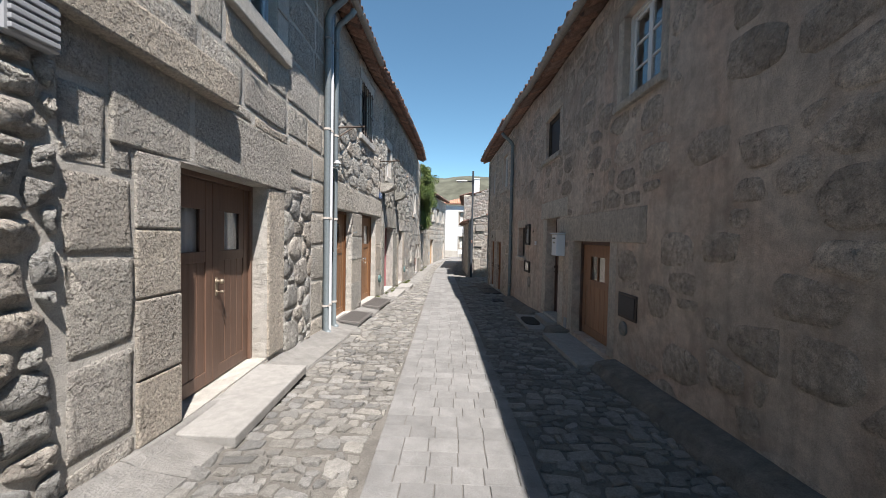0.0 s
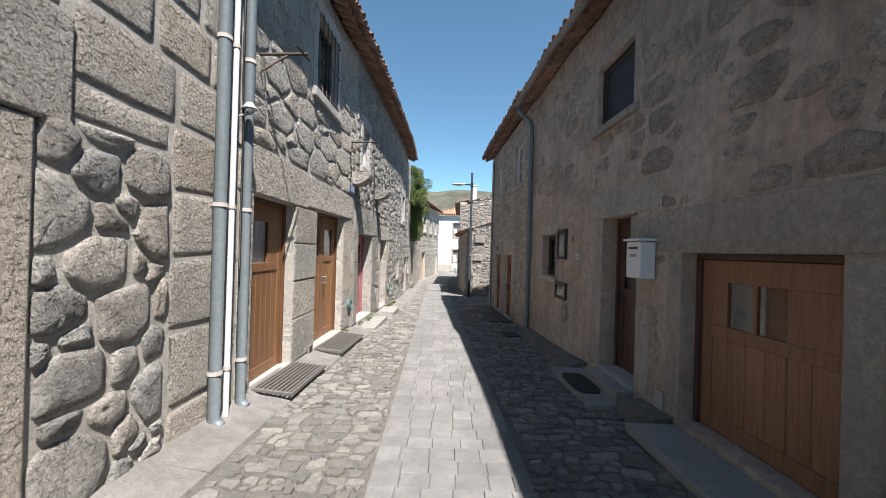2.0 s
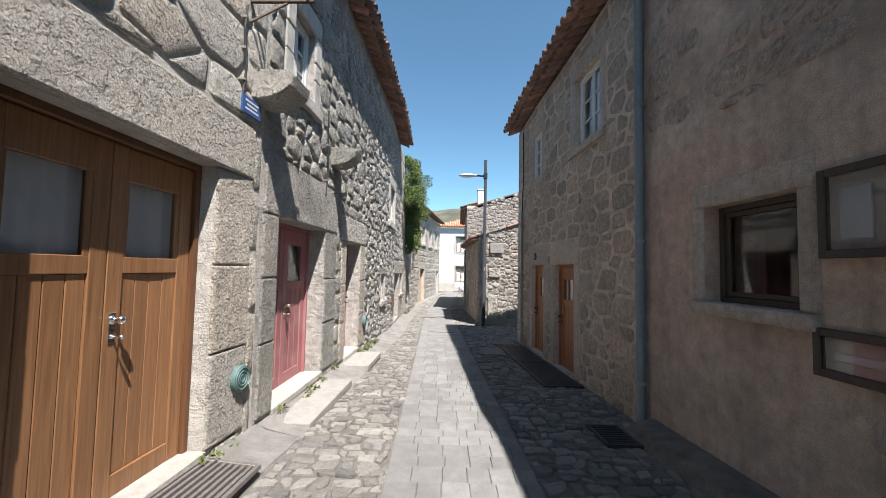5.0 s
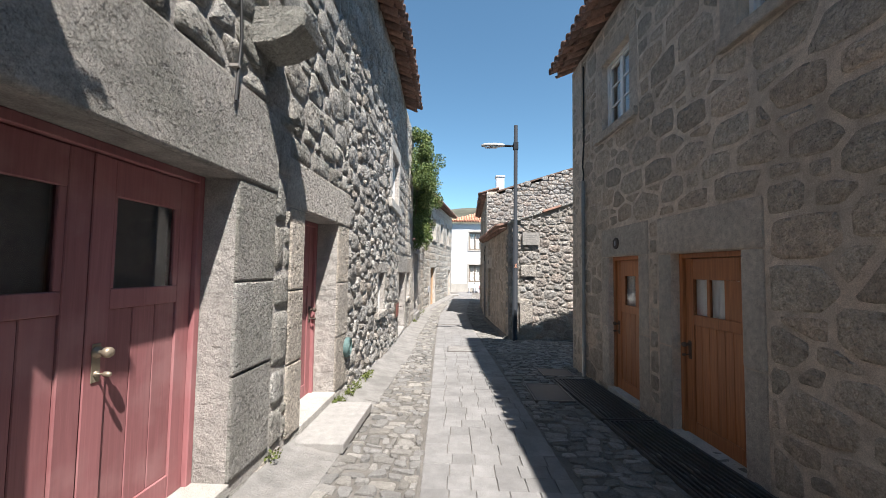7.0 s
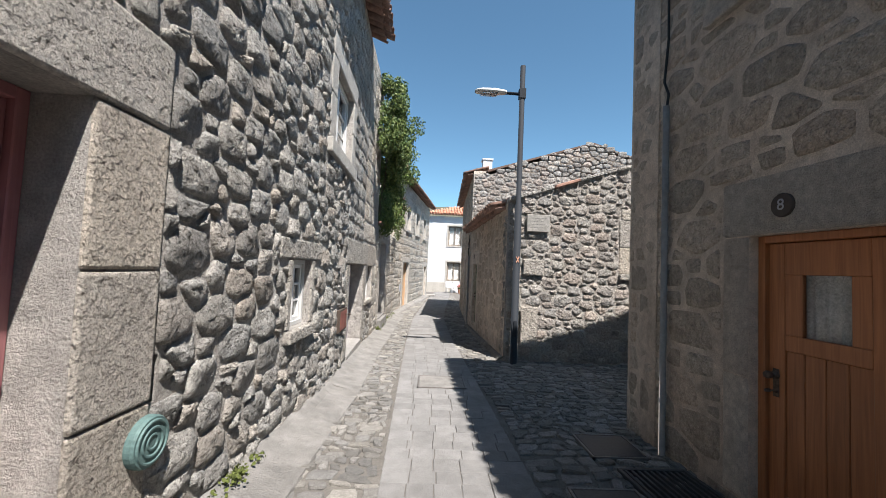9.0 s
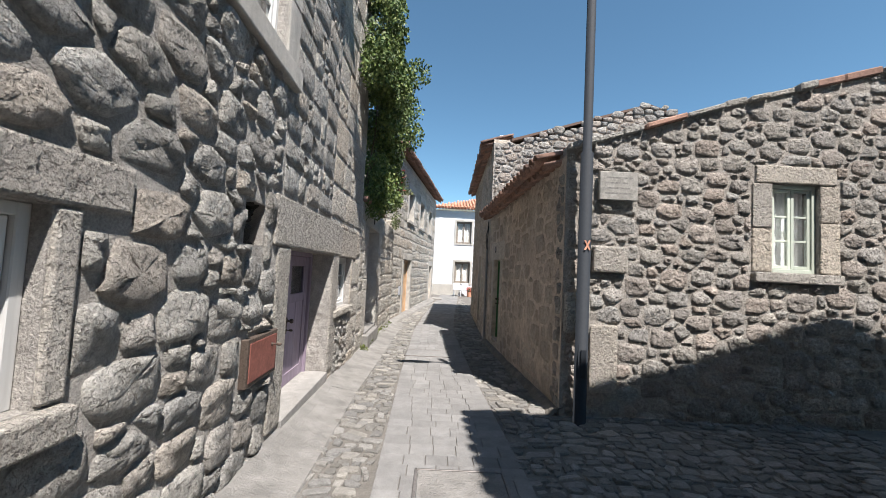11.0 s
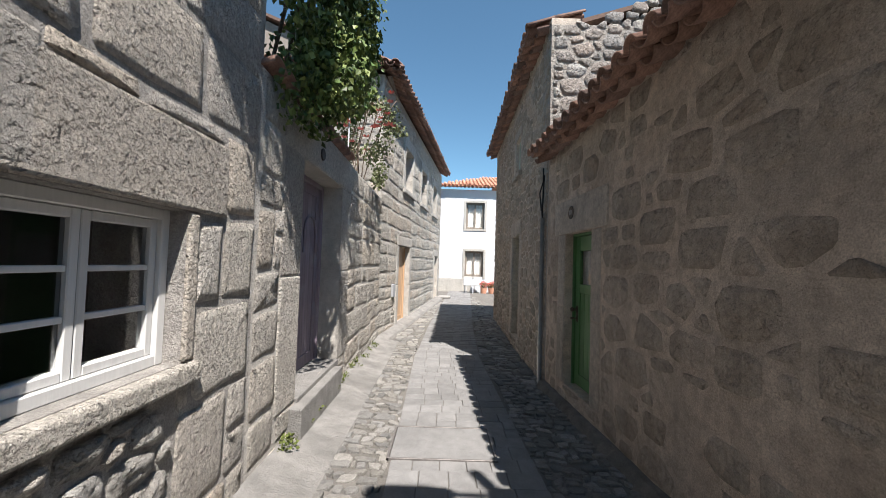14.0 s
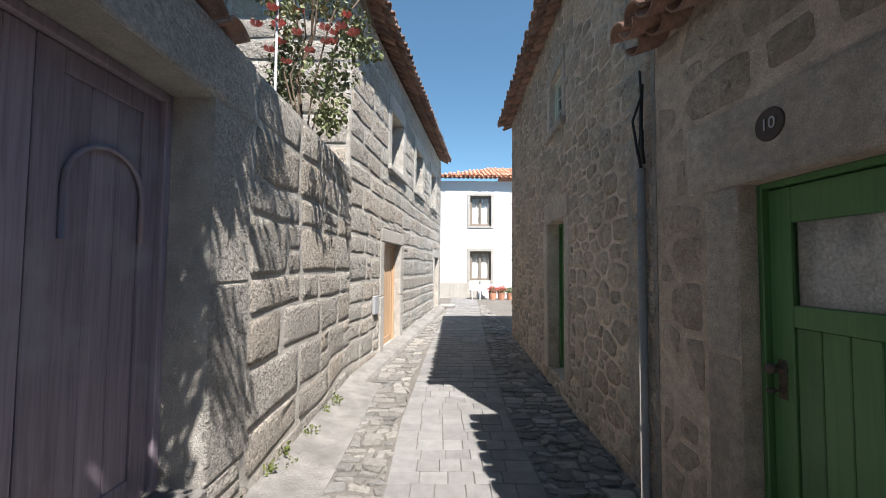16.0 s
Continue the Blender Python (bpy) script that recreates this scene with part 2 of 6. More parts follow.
def block(name, place, u0, u1, z0, z1, d0, d1, mat, parent=None, label="", bevel=0.006, segments=1):
    bm = bmesh.new()
    box_bm(bm, place, u0, u1, z0, z1, d0, d1, bevel, segments)
    return part(name, bm, mat, parent, label)


def stone_data(place, rng, u0, u1, z0, z1, proud=0.02, joint=0.02, round_=0.25, rough=0.06, warp=0.0, deep=0.02, bulge=0.3, pillow=0.0):
    """One wall stone: an uneven outline with a rounded rim and a slightly bulging face."""
    cu, cz = (u0 + u1) / 2, (z0 + z1) / 2
    hw, hh = (u1 - u0 - joint) / 2, (z1 - z0 - joint) / 2
    if hw < 0.015 or hh < 0.015:
        return None
    small = min(hw, hh)
    r = small * round_
    pts = []
    for sx, sz, a0 in ((1, 1, 0), (-1, 1, 90), (-1, -1, 180), (1, -1, 270)):
        kr = r * rng.uniform(0.5, 1.5)
        kr = min(kr, small * 0.95)
        for a in (8, 45, 82):
            t = radians(a0 + a)
            pts.append([sx * (hw - kr) + kr * math.cos(t), sz * (hh - kr) + kr * math.sin(t)])
        nx = (-1, 0) if a0 == 0 else (0, -1) if a0 == 90 else (1, 0) if a0 == 180 else (0, 1)
        length = 2 * hw if nx[0] else 2 * hh
        if length > 0.3:
            q = (0, sz * hh) if nx[0] else (sx * hw, 0)
            pts.append([q[0] + rng.uniform(-0.2, 0.2) * hw * abs(nx[0]), q[1] + rng.uniform(-0.2, 0.2) * hh * abs(nx[1])])
    for p in pts:
        p[0] += rng.uniform(-1, 0.4) * rough * small * (1 if p[0] > 0 else -1)
        p[1] += rng.uniform(-1, 0.4) * rough * small * (1 if p[1] > 0 else -1)
    n = len(pts)
    tu, tz = rng.uniform(-1, 1) * proud * 0.35 / hw, rng.uniform(-1, 1) * proud * 0.35 / hh
    rim = min(0.035, 0.22 * small + 0.004)
    k1 = 1 - rim * 0.35 / small
    k2 = 1 - rim * 1.3 / small
    verts = []

    def put(a, c, d):
        u, z = cu + a, cz + c
        if warp:
            q = Vector((u * 1.3, z * 1.3, 7.7))
            u += warp * noise.noise(q)
            z += warp * noise.noise(q + Vector((31, 5, 2)))
        verts.append(place(u, z, d))

    if pillow:
        k1, k2 = 1 - 0.12 * pillow, 1 - 0.48 * pillow
    for k, d in ((1, -deep), (k1, proud * (0.62 - 0.27 * pillow)), (k2, proud)):
        for a, c in pts:
            e = 0 if d < 0 else (tu * a + tz * c) + rng.uniform(-0.12, 0.12) * proud * (1 + 1.8 * pillow)
            put(a * k, c * k, max(d + e, 0.003) if d > 0 else d)
    put(rng.uniform(-0.2, 0.2) * hw, rng.uniform(-0.2, 0.2) * hh, proud * (1 + bulge * rng.uniform(0, 1)))
    faces = []
    for i in range(n):
        j = (i + 1) % n
        faces += [(i, j, n + j, n + i), (n + i, n + j, 2 * n + j, 2 * n + i), (2 * n + i, 2 * n + j, 3 * n)]
    return verts, faces


def free_spans(a, b, cuts):
    """What is left of a to b when the cuts are taken out."""
    spans = [(a, b)]
    for c, d in cuts:
        nxt = []
        for s, e in spans:
            if d <= s or c >= e:
                nxt.append((s, e))
            else:
                if c > s:
                    nxt.append((s, c))
                if d < e:
                    nxt.append((d, e))
        spans = nxt
    return spans


def coursed(rng, u0, u1, z0, z1, holes, course, width, split=0.0, chink=0.0):
    """Cells for stones in uneven courses round the holes (u0, u1, z0, z1)."""
    cells, z = [], z0
    while z < z1 - 0.02:
        top = z + rng.uniform(*course)
        if top > z1 - course[0] * 0.7:
            top = z1
        edges = sorted({u0, u1, *[min(max(e, u0), u1) for h in holes if h[2] < top and h[3] > z for e in h[:2]]})
        runs = {}
        for a, b in zip(edges, edges[1:]):
            cuts = [(h[2], h[3]) for h in holes if h[0] < (a + b) / 2 < h[1]]
            runs[(a, b)] = tuple((round(s, 4), round(e, 4)) for s, e in free_spans(z, top, cuts))
        merged = []
        for (a, b), s in runs.items():
            if merged and merged[-1][2] == s and abs(merged[-1][1] - a) < 1e-6:
                merged[-1][1] = b
            else:
                merged.append([a, b, s])
        for a, b, spans in merged:
            for s, e in spans:
                if e - s < 0.05:
                    continue
                u = a
                while u < b - 0.02:
                    w = rng.uniform(*width) * (0.75 + 0.5 * (e - s) / course[1])
                    if u + w > b - width[0] * 0.6:
                        w = b - u
                    q = rng.random()
                    if q < split and e - s > 0.13 and w > 0.12:
                        m = s + (e - s) * rng.uniform(0.35, 0.65)
                        cells += [(u, u + w, s, m), (u, u + w, m, e)]
                    elif q < split + chink and w > 0.25 and e - s > 0.13:
                        m, k = s + (e - s) * rng.uniform(0.4, 0.65), u + w * rng.uniform(0.65, 0.8)
                        cells += [(u, k, s, e), (k, u + w, s, m), (k, u + w, m, e)]
                    else:
                        cells.append((u, u + w, s, e))
                    u += w
        z = top
    return cells


def rubble(rng, u0, u1, z0, z1, holes, sizes, flat=1.35, joint=0.03, fill=1.0, top=None, square=1.9):
    """Outlines for stones fitted together without courses: cells round scattered seeds of unlike size, kept off the holes."""
    lo, hi = sizes
    w, h = u1 - u0, (z1 - z0) * flat
    pad = hi
    seeds, grid = [], {}

    def near(x, y, reach):
        k = int(reach / hi) + 1
        i, j = int(x // hi), int(y // hi)
        for a in range(i - k, i + k + 1):
            for b in range(j - k, j + k + 1):
                yield from grid.get((a, b), ())

    tries = int((w + 2 * pad) * (h + 2 * pad) / (lo * lo) * 9)
    for n in range(tries):
        f = 1 - n / tries
        r = lo + (hi - lo) * f ** 1.6 * rng.uniform(0.6, 1.0)
        x, y = rng.uniform(-pad, w + pad), rng.uniform(-pad, h + pad)
        if all((x - p) ** 2 + (y - q) ** 2 > (0.5 * (r + t) * 0.92) ** 2 for p, q, t in near(x, y, hi)):
            seeds.append((x, y, r))
            grid.setdefault((int(x // hi), int(y // hi)), []).append((x, y, r))

    def cut(poly, nx, ny, c):
        out = []
        for (ax, ay), (bx, by) in zip(poly, poly[1:] + poly[:1]):
            da, db = nx * ax + ny * ay - c, nx * bx + ny * by - c
            if da <= 0:
                out.append((ax, ay))
            if da * db < 0:
                t = da / (da - db)
                out.append((ax + t * (bx - ax), ay + t * (by - ay)))
        return out

    cells = []
    for x, y, r in seeds:
        if not (-0.3 * r < x < w + 0.3 * r and -0.3 * r < y < h + 0.3 * r) or rng.random() > fill:
            continue
        g = joint * rng.uniform(0.35, 0.65)
        poly = [(x - hi, y - hi), (x + hi, y - hi), (x + hi, y + hi), (x - hi, y + hi)]
        for p, q, t in near(x, y, 2 * hi):
            dx, dy = p - x, q - y
            d = math.hypot(dx, dy)
            if 0 < d < 2.2 * hi and poly:
                m = (d * d + 0.25 * (r * r - t * t)) / (2 * d)
                nx, ny = math.copysign(abs(dx) ** square, dx), math.copysign(abs(dy) ** square, dy)
                k = math.hypot(nx, ny)
                nx, ny = nx / k, ny / k
                poly = cut(poly, nx, ny, nx * (x + dx * m / d) + ny * (y + dy * m / d) - g)
        for nx, ny, c in ((-1, 0, -g), (1, 0, w - g), (0, -1, -g), (0, 1, h - g)):
            poly = cut(poly, nx, ny, c) if poly else poly
        for a, b, c, d in holes:
            a, b, c, d = a - u0, b - u0, (c - z0) * flat, (d - z0) * flat
            gap, side = max((a - x, 0), (x - b, 1), (c - y, 2), (y - d, 3))
            if gap <= 0 and poly:
                keep = [q for q in ((x - a, 0), (b - x, 1), (y - c, 2), (d - y, 3))]
                gap, side = min(keep)
                if gap > 0.4 * r:
                    poly = []
                    break
            if poly:
                poly = cut(poly, *((1, 0, a - g), (-1, 0, -b - g), (0, 1, c - g), (0, -1, -d - g))[side])
        if len(poly) < 3:
            continue
        pts = [(u0 + a, z0 + b / flat) for a, b in poly]
        if top and max(q for _, q in pts) > top(sum(a for a, _ in pts) / len(pts)) - 0.02:
            continue
        us, zs = [p[0] for p in pts], [p[1] for p in pts]
        if max(us) - min(us) < 0.05 or max(zs) - min(zs) < 0.04:
            continue
        cells.append(pts)
    return cells


def rubble_data(place, rng, pts, proud=0.03, deep=0.02, soft=0.25, dome=0.4, rough=0.25):
    """One fitted stone: its outline with the corners worn off, a rounded rim and an uneven broken face."""
    ring = []
    n0 = len(pts)
    for i, (a, b) in enumerate(pts):
        (pa, pb), (na, nb) = pts[i - 1], pts[(i + 1) % n0]
        f1, f2 = soft * rng.uniform(0.6, 1.3), soft * rng.uniform(0.6, 1.3)
        ring += [(a + (pa - a) * f1, b + (pb - b) * f1), (a + (na - a) * f2, b + (nb - b) * f2)]
    cu, cz = sum(p[0] for p in ring) / len(ring), sum(p[1] for p in ring) / len(ring)
    size = min(max(p[0] for p in ring) - min(p[0] for p in ring), max(p[1] for p in ring) - min(p[1] for p in ring))
    tu, tz = rng.uniform(-1, 1) * rough * 1.4 * proud / size, rng.uniform(-1, 1) * rough * 1.4 * proud / size
    rim = min(0.03 + 0.05 * dome, 0.2 * size)
    k1, k2, k3 = 1 - 0.5 * rim / size, 1 - 2 * rim / size, 0.5 - 0.2 * dome
    verts, n = [], len(ring)
    for k, d in ((1.0, -deep), (k1, proud * 0.55), (k2, proud * 0.95), (k2 * k3, proud * (1 + 0.3 * dome))):
        for a, b in ring:
            j = 1 + rng.uniform(-0.04, 0.04) * (k < 1)
            e = 0.0 if d < 0 else rng.uniform(-1, 1) * rough * proud * (0.2 if k == k1 else 0.5) + tu * (a - cu) + tz * (b - cz)
            verts.append(place(cu + (a - cu) * k * j, cz + (b - cz) * k * j, d if d < 0 else max(d + e, 0.002)))
    verts.append(place(cu + rng.uniform(-0.1, 0.1) * size, cz + rng.uniform(-0.1, 0.1) * size, proud * (1 + dome * rng.uniform(-0.2, 0.5))))
    faces = []
    for i in range(n):
        j = (i + 1) % n
        faces += [(o + i, o + j, o + n + j, o + n + i) for o in (0, n, 2 * n)] + [(3 * n + i, 3 * n + j, 4 * n)]
    return verts, faces


def fit_stones(wall, cells, place, rng, mat, name="stone", **kw):
    for pts in cells:
        STONES.append((wall, name, min(p[1] for p in pts), rubble_data(place, rng, pts, **kw), mat))


def shell(name, place, u0, u1, z0, z1, holes, thick, mat, label, top=None):
    """A wall with thickness, its openings cut right through."""
    us = sorted({u0, u1, *place.breaks(u0, u1), *[h for q in holes for h in q[:2] if u0 < h < u1]})
    zs = sorted({z0, z1, *[h for q in holes for h in q[2:4] if z0 < h < z1]})
    vi, verts, faces = {}, [], []

    def vid(i, k, d):
        if (i, k, d) not in vi:
            vi[(i, k, d)] = len(verts)
            z = zs[k]
            if top and k == len(zs) - 1:
                z = top(us[i])
            verts.append(place(us[i], z, -d * thick))
        return vi[(i, k, d)]

    def solid(i, k):
        if not (0 <= i < len(us) - 1 and 0 <= k < len(zs) - 1):
            return False
        cu, cz = (us[i] + us[i + 1]) / 2, (zs[k] + zs[k + 1]) / 2
        return not any(h[0] < cu < h[1] and h[2] < cz < h[3] for h in holes)

    for i in range(len(us) - 1):
        for k in range(len(zs) - 1):
            if not solid(i, k):
                continue
            for d in (0, 1):
                faces.append([vid(i, k, d), vid(i + 1, k, d), vid(i + 1, k + 1, d), vid(i, k + 1, d)])
            for di, dk, a, b in ((-1, 0, (i, k), (i, k + 1)), (1, 0, (i + 1, k), (i + 1, k + 1)), (0, -1, (i, k), (i + 1, k)), (0, 1, (i, k + 1), (i + 1, k + 1))):
                if not solid(i + di, k + dk):
                    faces.append([vid(*a, 0), vid(*b, 0), vid(*b, 1), vid(*a, 1)])
    ob = mesh_ob(name, verts, faces, mat)
    bm = bmesh.new()
    bm.from_mesh(ob.data)
    bmesh.ops.recalc_face_normals(bm, faces=bm.faces)
    bm.to_mesh(ob.data)
    bm.free()
    return tagged(ob, label, "wall", kind="structure")


STONES = []  # (wall, part name, rank, data, material), laid at the end of the file


def lay(wall, cells, place, rng, mat, name="stone", **kw):
    for c in cells:
        d = stone_data(place, rng, *c, **kw)
        if d:
            STONES.append((wall, name, c[2], d, mat))


def finish_stones(limit=300):
    by = {}
    for s in STONES:
        by.setdefault((s[0].name, s[1]), []).append(s)
    for group in by.values():
        group.sort(key=lambda s: s[2])
        for wall, name, _, (v, f), mat in group[:limit]:
            mesh_ob(name, v, f, mat, wall, smooth=name == "stone")
        rest, mats = group[limit:], {}
        for wall, name, _, (v, f), mat in rest:
            mats.setdefault(mat.name, []).append((v, f))
        for mname, data in mats.items():
            verts, faces = [], []
            for v, f in data:
                o = len(verts)
                verts += v
                faces += [tuple(i + o for i in q) for q in f]
            ob = mesh_ob(group[0][1] + "_courses", verts, faces, bpy.data.materials[mname], group[0][0], smooth=group[0][1] == "stone")
            ob["kind"] = "stuff"


def surround(wall, place, rng, u0, u1, z0, z1, jamb=0.28, lintel=0.4, deep=0.28, proud=0.02, mat=None, pieces=3, sill=0.0, over=None):
    """Dressed stones round an opening: jambs in pieces, one lintel, a sill. Returns the hole that they fill."""
    mat = mat or DRESSED
    over = jamb * 0.9 if over is None else over
    ol, orr = over if isinstance(over, tuple) else (over, over)
    both = pieces if isinstance(pieces, tuple) else (pieces, pieces)
    jl, jr = jamb if isinstance(jamb, tuple) else (jamb, jamb)
    for (a, b), pieces in zip(((u0 - jl, u0), (u1, u1 + jr)), both):
        if b - a < 0.02:
            continue
        zs = [z0 + (z1 - z0) * k / pieces for k in range(pieces + 1)]
        zs = [zs[0]] + [z + rng.uniform(-0.08, 0.08) for z in zs[1:-1]] + [zs[-1]]
        for s, e in zip(zs, zs[1:]):
            block("jamb_stone", place, a + 0.004, b - 0.003, s + 0.005, e - 0.005, -deep, proud + rng.uniform(-0.004, 0.006), mat, wall, bevel=0.014, segments=2)
    block("lintel_stone", place, u0 - ol, u1 + orr, z1 + 0.004, z1 + lintel - 0.006, -deep, proud + 0.006, mat, wall, bevel=0.016, segments=2)
    if sill:
        block("sill_stone", place, u0 - jl, u1 + jr, z0 - sill, z0 - 0.004, -deep, proud + 0.05, mat, wall, bevel=0.014, segments=2)
    return [(u0 - jl, u1 + jr, z0 - sill, z1), (u0 - ol, u1 + orr, z1, z1 + lintel)]


# ---- ground ----
def strip_left(y):
    return float(np.interp(y, [-6, 2, 8, 14.5, 22, 27, 30, 37, 45], [-0.35, -0.53, -0.72, -0.94, -1.22, -1.31, -1.18, -0.7, -0.2]))


STRIP = 1.13
gx = [-900, -60, -12, -4, -2.3, -1.4, -0.6, 0.2, 1.0, 1.8, 2.6, 5, 12, 60, 900]
gy = [-900, -60, -12] + [i * 1.0 for i in range(-8, 46)] + [60, 120, 400, 900]
verts = [(x, y, ground_z(y) + 0.010 * noise.noise(Vector((x * 1.5, y * 1.5, 0)))) for y in gy for x in gx]
faces = [(j * len(gx) + i, j * len(gx) + i + 1, (j + 1) * len(gx) + i + 1, (j + 1) * len(gx) + i) for j in range(len(gy) - 1) for i in range(len(gx) - 1)]
ground = tagged(mesh_ob("ground", verts, faces, DIRT, smooth=True), "sandy earth and dusty grit between cobbles of the lane", "ground", kind="structure")

# ---- left walls ----
DOORS_L = dict(brown=(2.86, 4.40, 0.03, 2.03), timber=(6.95, 8.06, -0.14, 1.97), pair=(8.9, 10.34, -0.17, 2.0), red=(11.3, 12.72, -0.2, 1.74), narrow_red=(13.76, 14.7, -0.26, 1.67),
               purple=(19.5, 21.1, -0.45, 1.06), lilac=(23.74, 25.1, -0.38, 1.72))
WINS_L = dict(top_a=(3.75, 4.62, 3.8, 5.0), top_b=(8.75, 9.75, 3.8, 5.0), top_c=(11.5, 12.1, 3.25, 4.15), low_d=(16.82, 17.36, 0.42, 1.08), top_e=(17.93, 19.08, 2.56, 3.58), low_f=(21.36, 22.22, 0.32, 1.04))
rng = random.Random(3)
wall_left_a = shell("wall_west_1", LEFT, -8, 6.62, -0.5, 5.5, [DOORS_L["brown"], WINS_L["top_a"]], 0.45, MORTAR, "ashlar granite house wall with mortar joints, sunlit")
wall_left_b = shell("wall_west_2", LEFT, 6.62, 10.95, -0.6, 5.5, [DOORS_L["timber"], DOORS_L["pair"], WINS_L["top_b"]], 0.45, MORTAR, "granite block wall over two timber doors")
wall_left_c = shell("wall_west_3", LEFT, 10.95, 22.9, -1.0, 5.6, [DOORS_L[k] for k in ("red", "narrow_red", "purple")] + [WINS_L[k] for k in ("top_c", "low_d", "top_e", "low_f")] + [(14.95, 15.17, 0.34, 0.57), (18.62, 18.93, 1.04, 1.34)], 0.45, GREY_MORTAR, "rough rubble granite wall with recessed mortar")
wall_left_d = shell("wall_west_4", LEFT, 22.9, 28.3, -1.2, 2.1, [DOORS_L["lilac"]], 0.4, MORTAR, "low garden wall of grey granite blocks")
wall_house = shell("wall_west_5", HOUSE, 28.31, 37.5, -1.2, 4.75, [(30.4, 31.35, 2.75, 3.85), (32.75, 33.7, 2.75, 3.85), (35.2, 36.1, 2.75, 3.85), (30.0, 31.25, -0.75, 1.24), (36.0, 36.9, -0.7, 1.1)], 0.45, MORTAR, "sunlit pale granite house front with small openings")

hole = surround(wall_left_a, LEFT, rng, *DOORS_L["brown"], jamb=0.42, lintel=0.6, over=0.6, pieces=(4, 1), mat=GRANITE)
hole += surround(wall_left_a, LEFT, rng, *WINS_L["top_a"], jamb=0.3, lintel=0.35, sill=0.2)
panel = (4.82, 5.76, -0.1, 2.1)
lay(wall_left_a, coursed(rng, 1.95, 6.6, -0.35, 5.5, hole + [panel], (0.42, 0.6), (0.55, 1.15)), LEFT, rng, GRANITE, proud=0.009, joint=0.02, round_=0.14, rough=0.05, bulge=0.3, warp=0.03)
fit_stones(wall_left_a, rubble(rng, -2.0, 1.95, -0.35, 5.5, [], (0.1, 0.34), joint=0.03), LEFT, rng, RUBBLE, proud=0.04, soft=0.12, dome=0.2, rough=0.4)
fit_stones(wall_left_a, rubble(rng, *panel[:2], -0.1, 2.1, [], (0.14, 0.62), 1.2, 0.03), LEFT, rng, RUBBLE, proud=0.026, soft=0.14, dome=0.15, rough=0.4)

hole = surround(wall_left_b, LEFT, rng, *DOORS_L["timber"], jamb=(0.26, 0.835), lintel=0.52, over=(0.28, 0.42), pieces=(1, 4), deep=0.2, mat=PALE_GRANITE)
hole += surround(wall_left_b, LEFT, rng, *DOORS_L["pair"], jamb=(0.0, 0.46), lintel=0.46, over=(0.415, 0.46), pieces=(1, 3), deep=0.2, mat=PALE_GRANITE)
hole += surround(wall_left_b, LEFT, rng, *WINS_L["top_b"], jamb=0.2, lintel=0.25, sill=0.14)
lay(wall_left_b, coursed(rng, 6.66, 10.93, -0.4, 2.5, hole, (0.4, 0.62), (0.5, 0.9)), LEFT, rng, GRANITE, proud=0.014, joint=0.025, round_=0.18, rough=0.05, warp=0.03)
fit_stones(wall_left_b, rubble(rng, 6.66, 10.93, 2.5, 5.5, hole, (0.24, 0.85), 1.75, 0.028), LEFT, rng, PALE_GRANITE, proud=0.018, soft=0.09, dome=0.08, rough=0.4)

hole = surround(wall_left_c, LEFT, rng, *DOORS_L["red"], jamb=(0.3, 0.5), lintel=0.62, over=(0.3, 0.5), pieces=3, mat=LICHEN)
hole += surround(wall_left_c, LEFT, rng, *DOORS_L["narrow_red"], jamb=(0.28, 0.42), lintel=0.42, over=(0.34, 0.4), pieces=3, mat=GRANITE)
hole += surround(wall_left_c, LEFT, rng, *DOORS_L["purple"], jamb=0.3, lintel=0.42, over=0.4, pieces=1, mat=GRANITE)
hole += surround(wall_left_c, LEFT, rng, *WINS_L["top_c"], jamb=0.2, lintel=0.25, sill=0.15)
hole += surround(wall_left_c, LEFT, rng, *WINS_L["top_e"], jamb=0.26, lintel=0.3, sill=0.18, pieces=2)
hole += surround(wall_left_c, LEFT, rng, *WINS_L["low_d"], jamb=0.1, lintel=0.2, pieces=1, mat=GRANITE, sill=0.12, over=0.3)
hole += surround(wall_left_c, LEFT, rng, *WINS_L["low_f"], jamb=0.08, lintel=0.4, pieces=1, mat=GRANITE, over=0.3)
hole += [(14.95, 15.17, 0.34, 0.57), (18.62, 18.93, 1.04, 1.34)]
lay(wall_left_c, coursed(rng, 10.98, 15.0, -0.7, 2.3, hole, (0.28, 0.5), (0.3, 0.6), 0.1, 0.25), LEFT, rng, LICHEN, proud=0.02, joint=0.03, round_=0.3, rough=0.08, warp=0.05)
fit_stones(wall_left_c, rubble(rng, 10.98, 15.0, 2.3, 5.5, hole, (0.16, 0.5), 1.35, 0.026), LEFT, rng, LICHEN, proud=0.024, soft=0.12, dome=0.15, rough=0.5)
hole += [(18.68, 19.24, 0.05, 0.42)]
# near-black stones set back in the small wall cavity
fit_stones(wall_left_c, rubble(rng, 18.58, 18.97, 1.0, 1.38, [], (0.1, 0.2), joint=0.02), lambda u, z, d: LEFT(u, z, d - 0.1), rng, BLACK_STONE, deep=0.1, proud=0.03, soft=0.15, dome=0.3, rough=0.6)
fit_stones(wall_left_c, rubble(rng, 15.0, 19.2, -0.8, 5.5, hole, (0.11, 0.44), 1.45, 0.024), LEFT, rng, RUBBLE, proud=0.027, soft=0.13, dome=0.15, rough=0.6)
